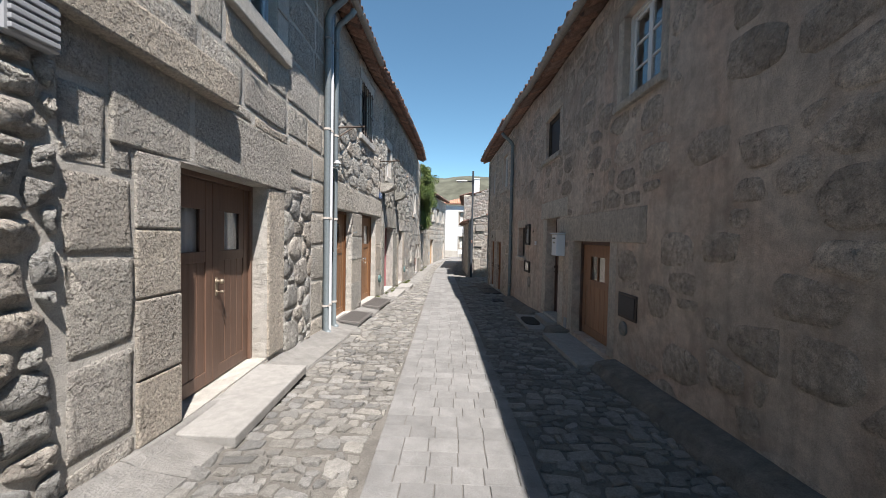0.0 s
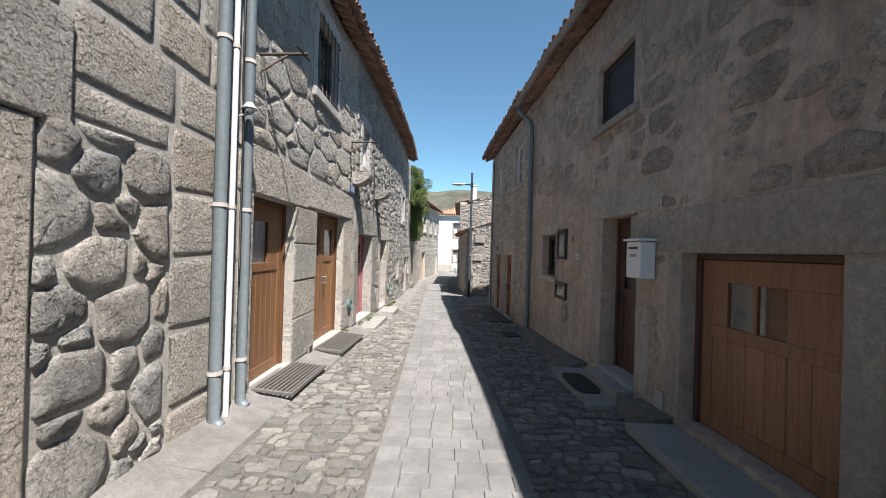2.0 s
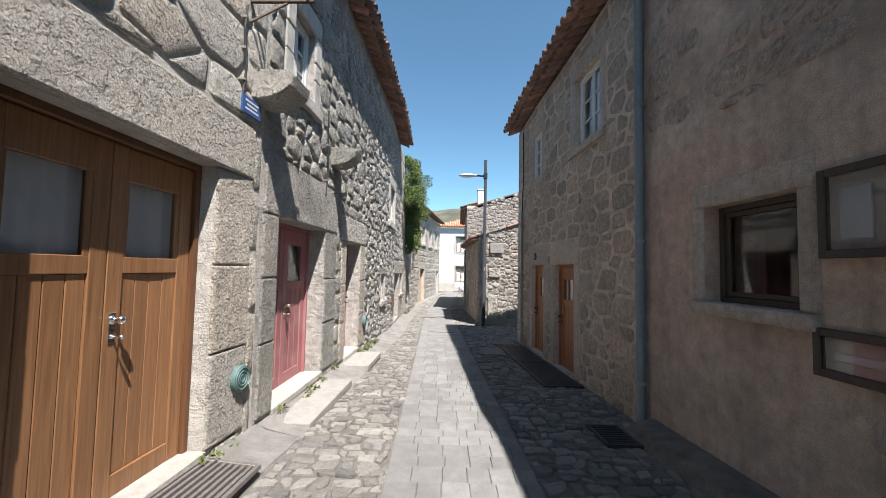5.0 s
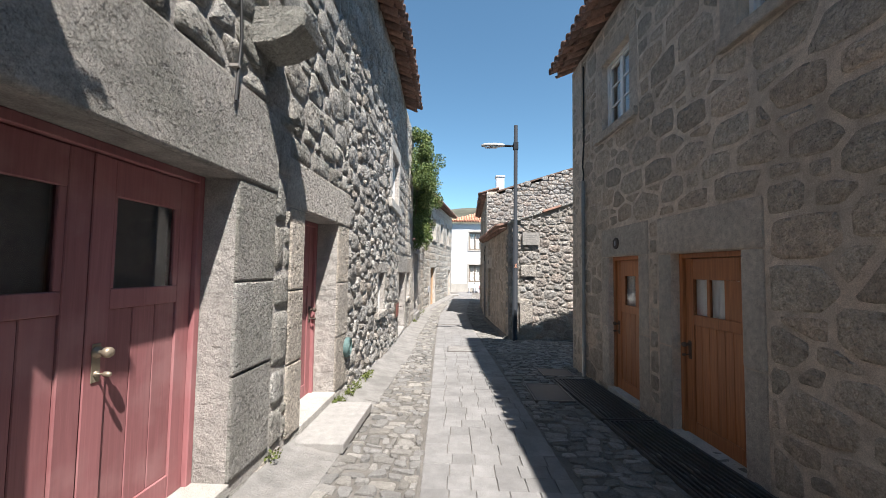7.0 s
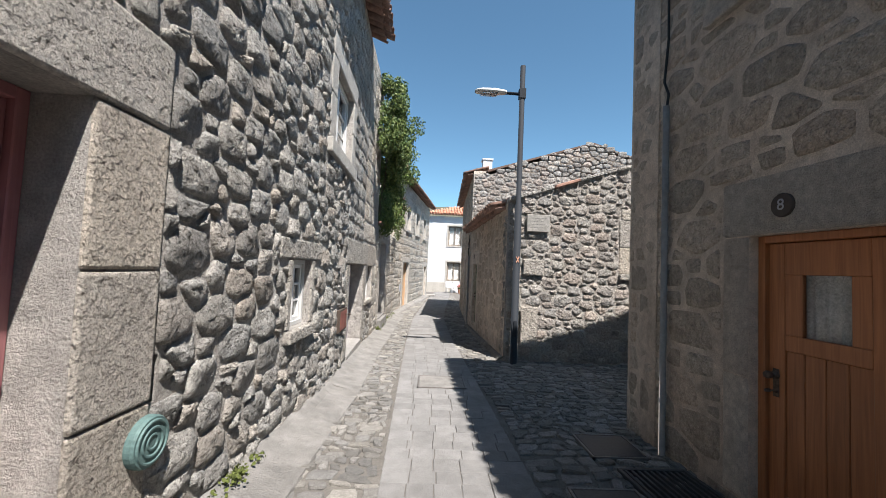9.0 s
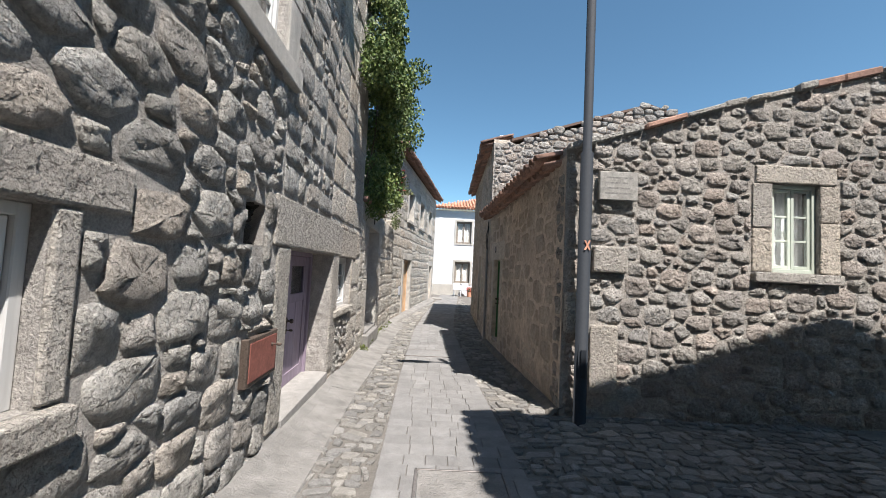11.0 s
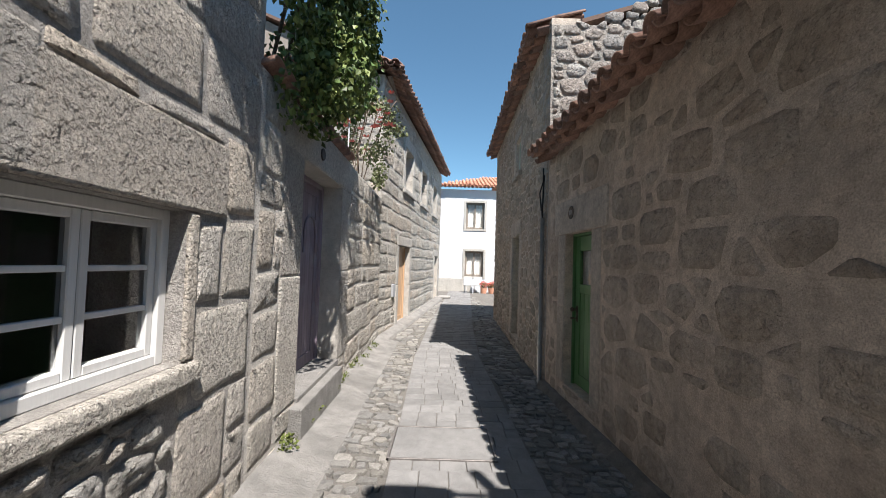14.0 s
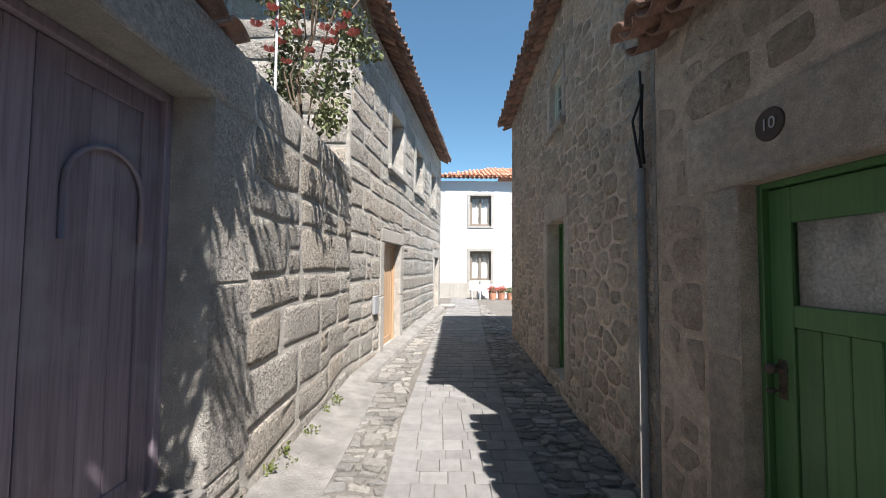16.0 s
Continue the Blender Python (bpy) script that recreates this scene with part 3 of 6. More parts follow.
lay(wall_left_c, coursed(rng, 19.2, 20.9, 1.5, 5.5, hole, (0.17, 0.34), (0.22, 0.5), 0.12, 0.25), LEFT, rng, RUBBLE, proud=0.016, joint=0.03, round_=0.32, rough=0.14, warp=0.05, pillow=0.2)
hole += [(21.42, 22.2, -0.62, 0.2)]
fit_stones(wall_left_c, rubble(rng, 21.43, 22.19, -0.6, 0.19, [], (0.09, 0.26), 1.4, 0.024), lambda u, z, d: LEFT(u, z, d + 0.002), rng, RUBBLE, proud=0.022, soft=0.14, dome=0.2, rough=0.6)
lay(wall_left_c, coursed(rng, 20.9, 22.88, -0.9, 5.6, hole, (0.36, 0.56), (0.45, 0.9), 0.08, 0.25), LEFT, rng, GRANITE, proud=0.012, joint=0.016, round_=0.14, rough=0.06, warp=0.03)

hole = surround(wall_left_d, LEFT, rng, *DOORS_L["lilac"], jamb=0.42, lintel=0.4, over=0.42, pieces=2, mat=GRANITE, proud=0.008)
lay(wall_left_d, coursed(rng, 22.92, 28.28, -1.0, 2.08, hole, (0.24, 0.44), (0.4, 0.95), 0.08, 0.2), LEFT, rng, GRANITE, proud=0.011, joint=0.016, round_=0.2, rough=0.09, warp=0.05)
hole = []
for h in ((30.4, 31.35, 2.75, 3.85), (32.75, 33.7, 2.75, 3.85), (35.2, 36.1, 2.75, 3.85), (30.0, 31.25, -0.75, 1.24), (36.0, 36.9, -0.7, 1.1)):
    hole += surround(wall_house, HOUSE, rng, *h, jamb=0.22, lintel=0.25, pieces=2, sill=0.12 if h[2] > 0 else 0)
lay(wall_house, coursed(rng, 28.32, 37.48, -1.0, 4.7, hole, (0.24, 0.42), (0.35, 0.85), 0.05, 0.1), HOUSE, rng, PALE_GRANITE, proud=0.01, joint=0.03, round_=0.3, rough=0.1, warp=0.05)

# ---- right walls ----
DOORS_R = dict(garage=(5.1, 6.46, -0.03, 1.47), dark=(7.22, 8.1, -0.03, 1.91), pane=(13.44, 14.35, -0.42, 1.36), eight=(14.98, 15.78, -0.42, 1.37))
WINS_R = dict(top_a=(4.05, 4.9, 3.2, 4.25), top_b=(7.38, 8.34, 3.16, 3.98), low_c=(9.78, 10.58, 1.02, 1.78), top_d=(12.54, 13.4, 3.16, 4.27), top_e=(15.15, 15.97, 3.2, 4.22))
wall_right_a = shell("wall_east_1", RIGHT, -8, 11.45, -0.5, 4.75, [DOORS_R["garage"], DOORS_R["dark"], WINS_R["top_a"], WINS_R["top_b"], WINS_R["low_c"]], 0.5, PLASTER, "shaded house wall with weathered brown render over stones")
wall_right_b = shell("wall_east_2", RIGHT, 11.45, 17.29, -0.8, 4.8, [DOORS_R["pane"], DOORS_R["eight"], WINS_R["top_d"], WINS_R["top_e"]], 0.5, SAND_MORTAR, "shaded granite wall with wide sandy mortar joints")
hole = surround(wall_right_a, RIGHT, rng, *DOORS_R["garage"], jamb=0.2, lintel=0.42, over=0.9, pieces=1, mat=BROWNSTONE, proud=0.006)
hole += surround(wall_right_a, RIGHT, rng, *DOORS_R["dark"], jamb=0.28, lintel=0.35, over=0.4, pieces=2, mat=BROWNSTONE, proud=0.006)
for k in ("top_a", "top_b", "low_c"):
    hole += surround(wall_right_a, RIGHT, rng, *WINS_R[k], jamb=0.14, lintel=0.2, sill=0.1, pieces=1, mat=BROWNSTONE, proud=0.008)
hole += [(8.42, 11.4, -0.3, 2.5), (4.15, 4.85, 0.25, 0.92), (6.55, 6.95, -0.15, 0.22)]
fit_stones(wall_right_a, rubble(rng, -3, 11.4, -0.2, 4.7, hole, (0.2, 0.7), 1.6, 0.06, 0.7), RIGHT, rng, WEATHERED, proud=0.007, soft=0.18, dome=0.5, rough=0.5)
hole = []
for k in ("pane", "eight"):
    hole += surround(wall_right_b, RIGHT, rng, *DOORS_R[k], jamb=0.22, lintel=0.4, over=0.22, pieces=2, mat=BROWNSTONE, proud=0.01)
for k in ("top_d", "top_e"):
    hole += surround(wall_right_b, RIGHT, rng, *WINS_R[k], jamb=0.2, lintel=0.25, sill=0.12, pieces=1, mat=BROWNSTONE, proud=0.01)
fit_stones(wall_right_b, rubble(rng, 11.48, 17.28, -0.7, 4.75, hole, (0.17, 0.62), 1.7, 0.05, square=2.4), RIGHT, rng, FIELDSTONE, proud=0.009, soft=0.14, dome=0.2, rough=0.5)

END_B = Flat((1.45, 17.3, 0), (1, 0, 0), (0, 1, 0))
wall_end_b = shell("wall_east_3", END_B, 0.0, 6.5, -0.8, 4.8, [], 0.5, SAND_MORTAR, "end wall of granite with sandy mortar")
GABLE = Flat((0.72, 20.5, 0), (1, 0, 0), (0, -1, 0))


def gable_top(u):
    return float(np.interp(u, [0, 1.9, 6], [2.42, 3.05, 4.2]))


GABLE_WIN = (2.42, 2.98, 1.1, 2.14)
wall_gable = shell("wall_east_4", GABLE, 0.0, 6.0, -1.0, 2.3, [GABLE_WIN], 0.4, GABLE_MORTAR, "sunlit rubble gable of a low outbuilding", top=gable_top)
hole = surround(wall_gable, GABLE, rng, *GABLE_WIN, jamb=0.24, lintel=0.22, sill=0.12, over=0.2, pieces=2, deep=0.2, mat=GRANITE)
hole += [(0.32, 0.72, 1.0, 1.3), (0.30, 0.62, -0.35, 0.4), (0.02, 0.30, 0.3, 0.75), (0.34, 0.82, 1.8, 2.16)]
fit_stones(wall_gable, rubble(rng, 0.02, 6, -0.9, 4.0, hole, (0.09, 0.38), 1.45, 0.026, top=gable_top), GABLE, rng, GABLE_STONE, proud=0.021, soft=0.15, dome=0.2, rough=0.6)
wall_low = shell("wall_east_5", LOW, 20.51, 25.59, -1.2, 2.35, [(24.2, 24.93, -0.52, 1.22)], 0.4, LOW_RENDER, "sandy rendered wall with half-buried stones, shaded")
hole = surround(wall_low, LOW, rng, 24.2, 24.93, -0.52, 1.22, jamb=0.22, lintel=0.4, over=0.35, pieces=2, mat=BROWNSTONE, proud=0.008)
fit_stones(wall_low, rubble(rng, 20.53, 20.74, -0.9, 2.15, [], (0.12, 0.28), 1.2, 0.025), LOW, rng, GABLE_STONE, proud=0.02, soft=0.14, dome=0.2, rough=0.5)
fit_stones(wall_low, rubble(rng, 20.76, 25.58, -0.9, 2.3, hole, (0.16, 0.55), 1.6, 0.055, 0.8, square=2.4), LOW, rng, BURIED, proud=0.006, soft=0.16, dome=0.5, rough=0.5)
wall_far = shell("wall_east_6", FAR, 25.61, 32.0, -1.2, 4.3, [(27.8, 28.38, 2.68, 3.4), (27.74, 28.55, -0.6, 1.42)], 0.4, SAND_MORTAR, "shaded two-storey granite wall with brown mortar")
hole = surround(wall_far, FAR, rng, 27.8, 28.38, 2.68, 3.4, jamb=0.14, lintel=0.2, sill=0.1, pieces=1, mat=BROWNSTONE) + surround(wall_far, FAR, rng, 27.74, 28.55, -0.6, 1.42, jamb=0.2, lintel=0.3, pieces=2, mat=BROWNSTONE)
fit_stones(wall_far, rubble(rng, 25.62, 31.98, -1.0, 4.25, hole, (0.13, 0.42), 1.7, 0.036), FAR, rng, FIELDSTONE, proud=0.016, soft=0.15, dome=0.25, rough=0.4)
FARGABLE = Flat((0.54, 25.6, 0), (1, 0, 0), (0, -1, 0))


def far_top(u):
    return float(np.interp(u, [0, 4.0, 8.0], [4.2, 5.58, 4.3]))


wall_far_gable = shell("wall_east_7", FARGABLE, 0.0, 8.0, -1.2, 4.3, [], 0.4, GABLE_MORTAR, "sunlit rubble gable end of a two-storey house", top=far_top)
fit_stones(wall_far_gable, rubble(rng, 0.02, 7.5, 1.8, 5.6, [], (0.12, 0.34), 1.5, 0.03, top=far_top), FARGABLE, rng, GABLE_STONE, proud=0.022, soft=0.15, dome=0.25)

# ---- unseen boxes added behind the walls to keep the openings dark ----
INSIDE = material("dim_plaster", (0.25, 0.22, 0.19), 0.95, grain=((20, 0.1),))


def room(name, a, b, z1, sgn, near, deep):
    x0, x1 = near, near + sgn * deep
    z0 = -1.3
    v = [(x, y, z) for x in (x0, x1) for y in (a, b) for z in (z0, z1)]
    f = [(0, 1, 5, 4), (2, 6, 7, 3), (4, 5, 7, 6), (1, 3, 7, 5), (0, 4, 6, 2)]
    return tagged(mesh_ob(name, v, f, INSIDE), "unseen closed back walls and loft that keep a house dark inside", "wall", kind="structure")


room("wall_back_1", -8, 6.62, 5.45, -1, -2.6, 6)
room("wall_back_2", 6.63, 10.95, 5.45, -1, -2.6, 6)
room("wall_back_3", 10.96, 22.9, 5.5, -1, -2.5, 6)
room("wall_back_4", 28.32, 37.5, 4.7, -1, -2.65, 6)
room("wall_back_5", -8, 11.45, 4.7, 1, 2.7, 6)
room("wall_back_6", 11.46, 16.8, 4.75, 1, 2.2, 6)
room("wall_back_7", 20.9, 25.6, 2.25, 1, 1.05, 4.6)
room("wall_back_8", 25.98, 32, 4.25, 1, 1.12, 7.4)

# ---- roofs ----
EAVE = material("eave_boards", (0.15, 0.10, 0.08), 0.9, grain=((20, 0.25),))


def tile_mesh(name, mat, r0=0.095, r1=0.075, length=0.46, up=1):
    verts, faces = [], []
    seg = 8
    for k, (y, r) in enumerate(((0, r0), (length, r1))):
        for t in (0.0, 0.016):
            for i in range(seg + 1):
                a = math.pi * i / seg
                verts.append(((r - t) * math.cos(a), y, up * (r - t) * math.sin(a) * 0.85))
    n = seg + 1
    for i in range(seg):
        faces += [(i, i + 1, 2 * n + i + 1, 2 * n + i), (n + i, 3 * n + i, 3 * n + i + 1, n + i + 1), (i, n + i, n + i + 1, i + 1)]
    faces += [(0, 2 * n, 3 * n, n), (n - 1, 2 * n - 1, 4 * n - 1, 3 * n - 1)]
    me = bpy.data.meshes.new(name)
    me.from_pydata(verts, [], faces)
    me.materials.append(mat)
    me.shade_smooth()
    return me


COVER, PAN = tile_mesh("cover_tile", TILE), tile_mesh("pan_tile", TILE, up=-1)
COVER_O, PAN_O = tile_mesh("cover_tile_orange", ORANGE_TILE), tile_mesh("pan_tile_orange", ORANGE_TILE, up=-1)


def tiled_roof(label, place, u0, u1, z, over, pitch, deep, rows=3, pitch_u=0.21, meshes=None, slab_mat=None, seed=1, hip=False):
    """A lean of a roof: a boarded slab from the eave upward and rows of half-round tiles laid along its edge."""
    r = random.Random(seed)
    cover, pan = meshes or (COVER, PAN)
    s, c = math.sin(radians(pitch)), math.cos(radians(pitch))

    def at(u, w, h):
        return place(u, z + w * s + h * c, over - w * c + h * s)

    bm = bmesh.new()
    us = [u0, *place.breaks(u0, u1), u1]
    for a, b in zip(us, us[1:]):
        vs = [bm.verts.new(at(u, w, h)) for u in (a, b) for w in (over / c + 0.02, deep) for h in (0.0, 0.06)]
        if hip:
            vs[2].co, vs[3].co = at(a + deep * c, deep, 0.0), at(a + deep * c, deep, 0.06)
        for q in ((0, 1, 3, 2), (4, 6, 7, 5), (0, 4, 5, 1), (2, 3, 7, 6), (0, 2, 6, 4), (1, 5, 7, 3)):
            bm.faces.new([vs[i] for i in q])
    for a, b in zip(us, us[1:]):
        if hip:
            a += deep * c
        vs = [bm.verts.new(place(u, z + (deep - w) * s + 0.06 * c + h, over - (deep + w) * c)) for u in (a, b) for w in (0.0, deep) for h in (-0.06, 0.0)]
        for q in ((0, 1, 3, 2), (4, 6, 7, 5), (0, 4, 5, 1), (2, 3, 7, 6), (0, 2, 6, 4), (1, 5, 7, 3)):
            bm.faces.new([vs[i] for i in q])
    roof = tagged(part("roof", bm, slab_mat or EAVE), label, "roof", kind="structure")
    for u, v in () if hip else ((u0 + 0.12, u0 + 0.2), (u1 - 0.2, u1 - 0.12)):
        pts = [(0.0, -0.02), (-deep * c + over, deep * s - 0.02), (-2 * deep * c + 2 * over, -0.02)]
        vv = [place(q, z + h, d) for q in (u, v) for d, h in pts]
        mesh_ob("gable_end", vv, [(0, 1, 2), (3, 5, 4), (0, 3, 4, 1), (1, 4, 5, 2), (2, 5, 3, 0)], INSIDE, roof)
    n = int((u1 - u0) / pitch_u)
    for row in range(rows):
        for i in range(n + 1):
            u = u0 + (u1 - u0) * i / n
            for me, du, h, back in ((pan, 0.5, 0.13, 0.0), (cover, 0.0, 0.115, 0.0), (pan, 0.0, 0.055, 0.09)):
                if (i == n and du) or (back and row):
                    continue
                if row and me is pan and row > 1:
                    continue
                uu = u + du * pitch_u
                w = row * 0.38 + back + r.uniform(-0.015, 0.02)
                if hip and (w + 0.2) * c > uu - u0 + 0.1:
                    continue
                o, p, q = at(uu, w, h), at(uu, w + 0.3, h), at(uu + 0.05, w, h)
                ey = (p - o).normalized()
                ex = (q - o).normalized()
                ez = ex.cross(ey).normalized()
                if ez.z < 0:
                    ez = -ez
                ex = ey.cross(ez)
                t = new("roof_tile", me)
                t.parent = roof
                t.matrix_basis = Matrix(((ex.x, ey.x, ez.x, o.x), (ex.y, ey.y, ez.y, o.y), (ex.z, ey.z, ez.z, o.z), (0, 0, 0, 1))) @ pose(0, 0, r.uniform(-0.006, 0.008), r.uniform(-2, 2), 0, r.uniform(-2.5, 2.5))
    return roof


tiled_roof("clay tile roof edge over granite house wall", LEFT, -7, 6.6, 5.5, 0.35, 20, 4.5, rows=2, seed=2)
tiled_roof("brown clay tile roof with overhanging eave", LEFT, 6.62, 20.6, 5.45, 0.38, 20, 4.5, rows=2, seed=3)
tiled_roof("clay tile roof edge of granite house", HOUSE, 28.2, 37.6, 4.72, 0.33, 22, 4.0, rows=2, seed=4)
tiled_roof("dark clay tile roof over rendered house", RIGHT, -7, 11.4, 4.72, 0.32, 20, 4.5, rows=2, seed=5)
tiled_roof("clay tile roof with ragged eave", RIGHT, 11.4, 17.45, 4.8, 0.34, 20, 4.5, rows=2, seed=6)
tiled_roof("low clay tile roof of the outbuilding", LOW, 20.74, 25.5, 2.21, 0.27, 17, 3.0, rows=3, seed=7)
tiled_roof("clay tile eave of shaded house", FAR, 25.75, 32.2, 4.1, 0.27, 17.5, 4.48, rows=2, seed=8)

u = 0.0
while u < 5.9:
    w = rng.uniform(0.22, 0.5)
    lean = (gable_top(u + w) - gable_top(u)) / w
    flag = lambda a, z, d, u=u, lean=lean: GABLE(a, gable_top(u) + lean * (a - u) + z, d)
    block("coping_stone", flag, u + 0.008, u + w - 0.008, -0.03, rng.uniform(0.03, 0.07), -0.36, rng.uniform(0.03, 0.1), RUBBLE if rng.random() < 0.75 else TILE, wall_gable, "", 0.014)
    u += w

# ---- white house ----
WHITE = Flat((-1.25, 41.0, 0), (1, 0, 0), (0, -1, 0))
wins = [(1.61, 2.6, 2.72, 4.15), (1.61, 2.6, 0.17, 1.53)]
wall_white = shell("wall_north_1", WHITE, 0, 9, -1, 4.85, wins, 0.4, WHITEWALL, "plain white rendered house front in sun")
tiled_roof("bright orange clay tile roof of white house", WHITE, -0.2, 9.1, 4.9, 0.3, 20, 4, rows=9, hip=True, meshes=(COVER_O, PAN_O), slab_mat=ORANGE_TILE, seed=9)

# ---- lane paving ----
bed = []
for i in range(90):
    yy = -1.5 + 0.5 * i
    bed += [(strip_left(yy) - 0.02, yy, ground_z(yy) + 0.014), (strip_left(yy) + STRIP + 0.02, yy, ground_z(yy) + 0.014)]
tagged(mesh_ob("pavement", bed, [(2 * i, 2 * i + 1, 2 * i + 3, 2 * i + 2) for i in range(89)], DIRT), "gritty sand bed under the paving slabs", "pavement", kind="structure")
rng = random.Random(11)
def lane_face(x, y, d):
    q = Vector((x * 6.5, y * 6.5, 3.3))
    x, y = x + 0.04 * noise.noise(q), y + 0.05 * noise.noise(q + Vector((17, 9, 4)))
    return Vector((x, y, ground_z(y) + d))


y = 0.6
while y < 38:
    step = rng.uniform(0.085, 0.135) if y < 27 else 0.15
    for lo, hi in ((-1.75 if y < 28 else float(HOUSE(y, 0).x) + 0.3, strip_left(y) - 0.01), (strip_left(y) + STRIP + 0.01, (1.9 if y < 9 else 1.7 if y < 17.2 else 4.0 if y < 20.4 else 0.75))):
        x = lo
        while x < hi - 0.04:
            w = min(step * rng.uniform(0.7, 2.0), hi - x)
            o = rng.uniform(-0.03, 0.03)
            d = stone_data(lane_face, rng, x, x + w, y + o, y + o + step * rng.uniform(0.85, 1.2), proud=rng.uniform(0.01, 0.024), joint=0.013, round_=0.5, rough=0.26, warp=0.1, pillow=0.25)
            if d:
                STONES.append((ground, "cobble", abs(y - 8) + abs(x) * 0.5, d, COBBLE))
            x += w
    y += step
y = -1.0
row = 0
while y < 41:
    ln = rng.uniform(0.17, 0.23)
    a = strip_left(y)
    x = a
    while x < a + STRIP - 0.02:
        w = rng.uniform(0.17, 0.24)
        if x + w > a + STRIP - 0.1:
            w = a + STRIP - x
        z = ground_z(y + ln / 2) + 0.022 + rng.uniform(-0.003, 0.003)
        g = 0.003
        x0, x1, y0, y1 = x + g, x + w - g, y + g, y + ln - g
        vs = [(x0, y0, z - 0.05), (x1, y0, z - 0.05), (x1, y1, z - 0.05), (x0, y1, z - 0.05)]
        b = 0.004
        zs = [z + rng.uniform(-0.002, 0.002) for _ in range(4)]
        vs += [(x0, y0, z - b), (x1, y0, z - b), (x1, y1, z - b), (x0, y1, z - b), (x0 + b, y0 + b, zs[0]), (x1 - b, y0 + b, zs[1]), (x1 - b, y1 - b, zs[2]), (x0 + b, y1 - b, zs[3])]
        fs = [(8, 9, 10, 11)] + [(k + i, k + (i + 1) % 4, k + 4 + (i + 1) % 4, k + 4 + i) for k in (0, 4) for i in range(4)]
        STONES.append((ground, "paving_slab", abs(y - 8), (vs, fs), PAVER))
        x += w
    y += ln

# ---- more materials ----
def wood(name, base, rough=0.55, streak=0.35, worn=0.0, worn_col=(0.4, 0.38, 0.36)):
    m = bpy.data.materials.new(name)
    m.use_nodes = True
    n, l = m.node_tree.nodes, m.node_tree.links
    b = n["Principled BSDF"]
    b.inputs["Roughness"].default_value = rough
    b.inputs["Specular IOR Level"].default_value = 0.35
    co = n.new("ShaderNodeTexCoord").outputs["Object"]
    mp = n.new("ShaderNodeMapping")
    mp.inputs["Scale"].default_value = (55, 55, 2.2)
    l.new(co, mp.inputs[0])
    t = n.new("ShaderNodeTexNoise")
    t.inputs["Scale"].default_value, t.inputs["Detail"].default_value, t.inputs["Distortion"].default_value = 1.0, 6.0, 0.8
    l.new(mp.outputs[0], t.inputs["Vector"])
    r = n.new("ShaderNodeValToRGB")
    r.color_ramp.elements[0].position, r.color_ramp.elements[1].position = 0.3, 0.72
    r.color_ramp.elements[0].color = (*[c * (1 - streak) for c in base], 1)
    r.color_ramp.elements[1].color = (*[min(1, c * (1 + streak * 0.6)) for c in base], 1)
    l.new(t.outputs[0], r.inputs[0])
    oi = n.new("ShaderNodeObjectInfo")
    mr = n.new("ShaderNodeMapRange")
    mr.inputs[3].default_value, mr.inputs[4].default_value = 0.86, 1.12
    l.new(oi.outputs["Random"], mr.inputs[0])
    s = n.new("ShaderNodeVectorMath")
    s.operation = "SCALE"
    l.new(r.outputs[0], s.inputs[0]), l.new(mr.outputs[0], s.inputs["Scale"])
    col = s.outputs[0]
    t2 = n.new("ShaderNodeTexNoise")
    t2.inputs["Scale"].default_value, t2.inputs["Detail"].default_value = 3.0, 6.0
    l.new(co, t2.inputs["Vector"])
    if worn:
        mr2 = n.new("ShaderNodeMapRange")
        mr2.inputs[1].default_value, mr2.inputs[2].default_value, mr2.inputs[4].default_value = 0.5, 0.68, worn
        l.new(t2.outputs[0], mr2.inputs[0])
        mx = n.new("ShaderNodeMix")
        mx.data_type = "RGBA"
        l.new(mr2.outputs[0], mx.inputs[0]), l.new(col, mx.inputs[6])
        mx.inputs[7].default_value = (*worn_col, 1)
        col = mx.outputs[2]
    l.new(col, b.inputs["Base Color"])
    bp = n.new("ShaderNodeBump")
    bp.inputs["Strength"].default_value, bp.inputs["Distance"].default_value = 0.35, 0.003
    l.new(t.outputs[0], bp.inputs["Height"]), l.new(bp.outputs[0], b.inputs["Normal"])
    return m


BROWN_PAINT = wood("dark_brown_wood", (0.15, 0.09, 0.065), 0.45, 0.2)
TIMBER = wood("varnished_timber", (0.235, 0.118, 0.055), 0.45, 0.3)
TIMBER_DARK = wood("dark_timber_frame", (0.13, 0.06, 0.028), 0.5, 0.3)
RED_PAINT = wood("faded_red_paint", (0.30, 0.125, 0.13), 0.6, 0.15, 0.5, (0.38, 0.21, 0.21))
PURPLE_PAINT = wood("faded_purple_paint", (0.29, 0.235, 0.30), 0.65, 0.2, 0.35, (0.36, 0.31, 0.38))
LILAC_PAINT = wood("worn_mauve_paint", (0.29, 0.24, 0.285), 0.65, 0.25, 0.6, (0.36, 0.34, 0.37))
GREEN_PAINT = wood("green_gloss_paint", (0.065, 0.16, 0.06), 0.4, 0.15)
GARAGE_WOOD = wood("dull_brown_timber", (0.29, 0.155, 0.09), 0.55, 0.25)
ORANGE_WOOD = wood("orange_brown_timber", (0.31, 0.125, 0.052), 0.45, 0.3)
RED_DARK = wood("dark_red_brown_timber", (0.09, 0.05, 0.038), 0.4, 0.3)
WHITE_PAINT = wood("white_window_paint", (0.6, 0.6, 0.59), 0.5, 0.06, 0.15, (0.55, 0.54, 0.5))
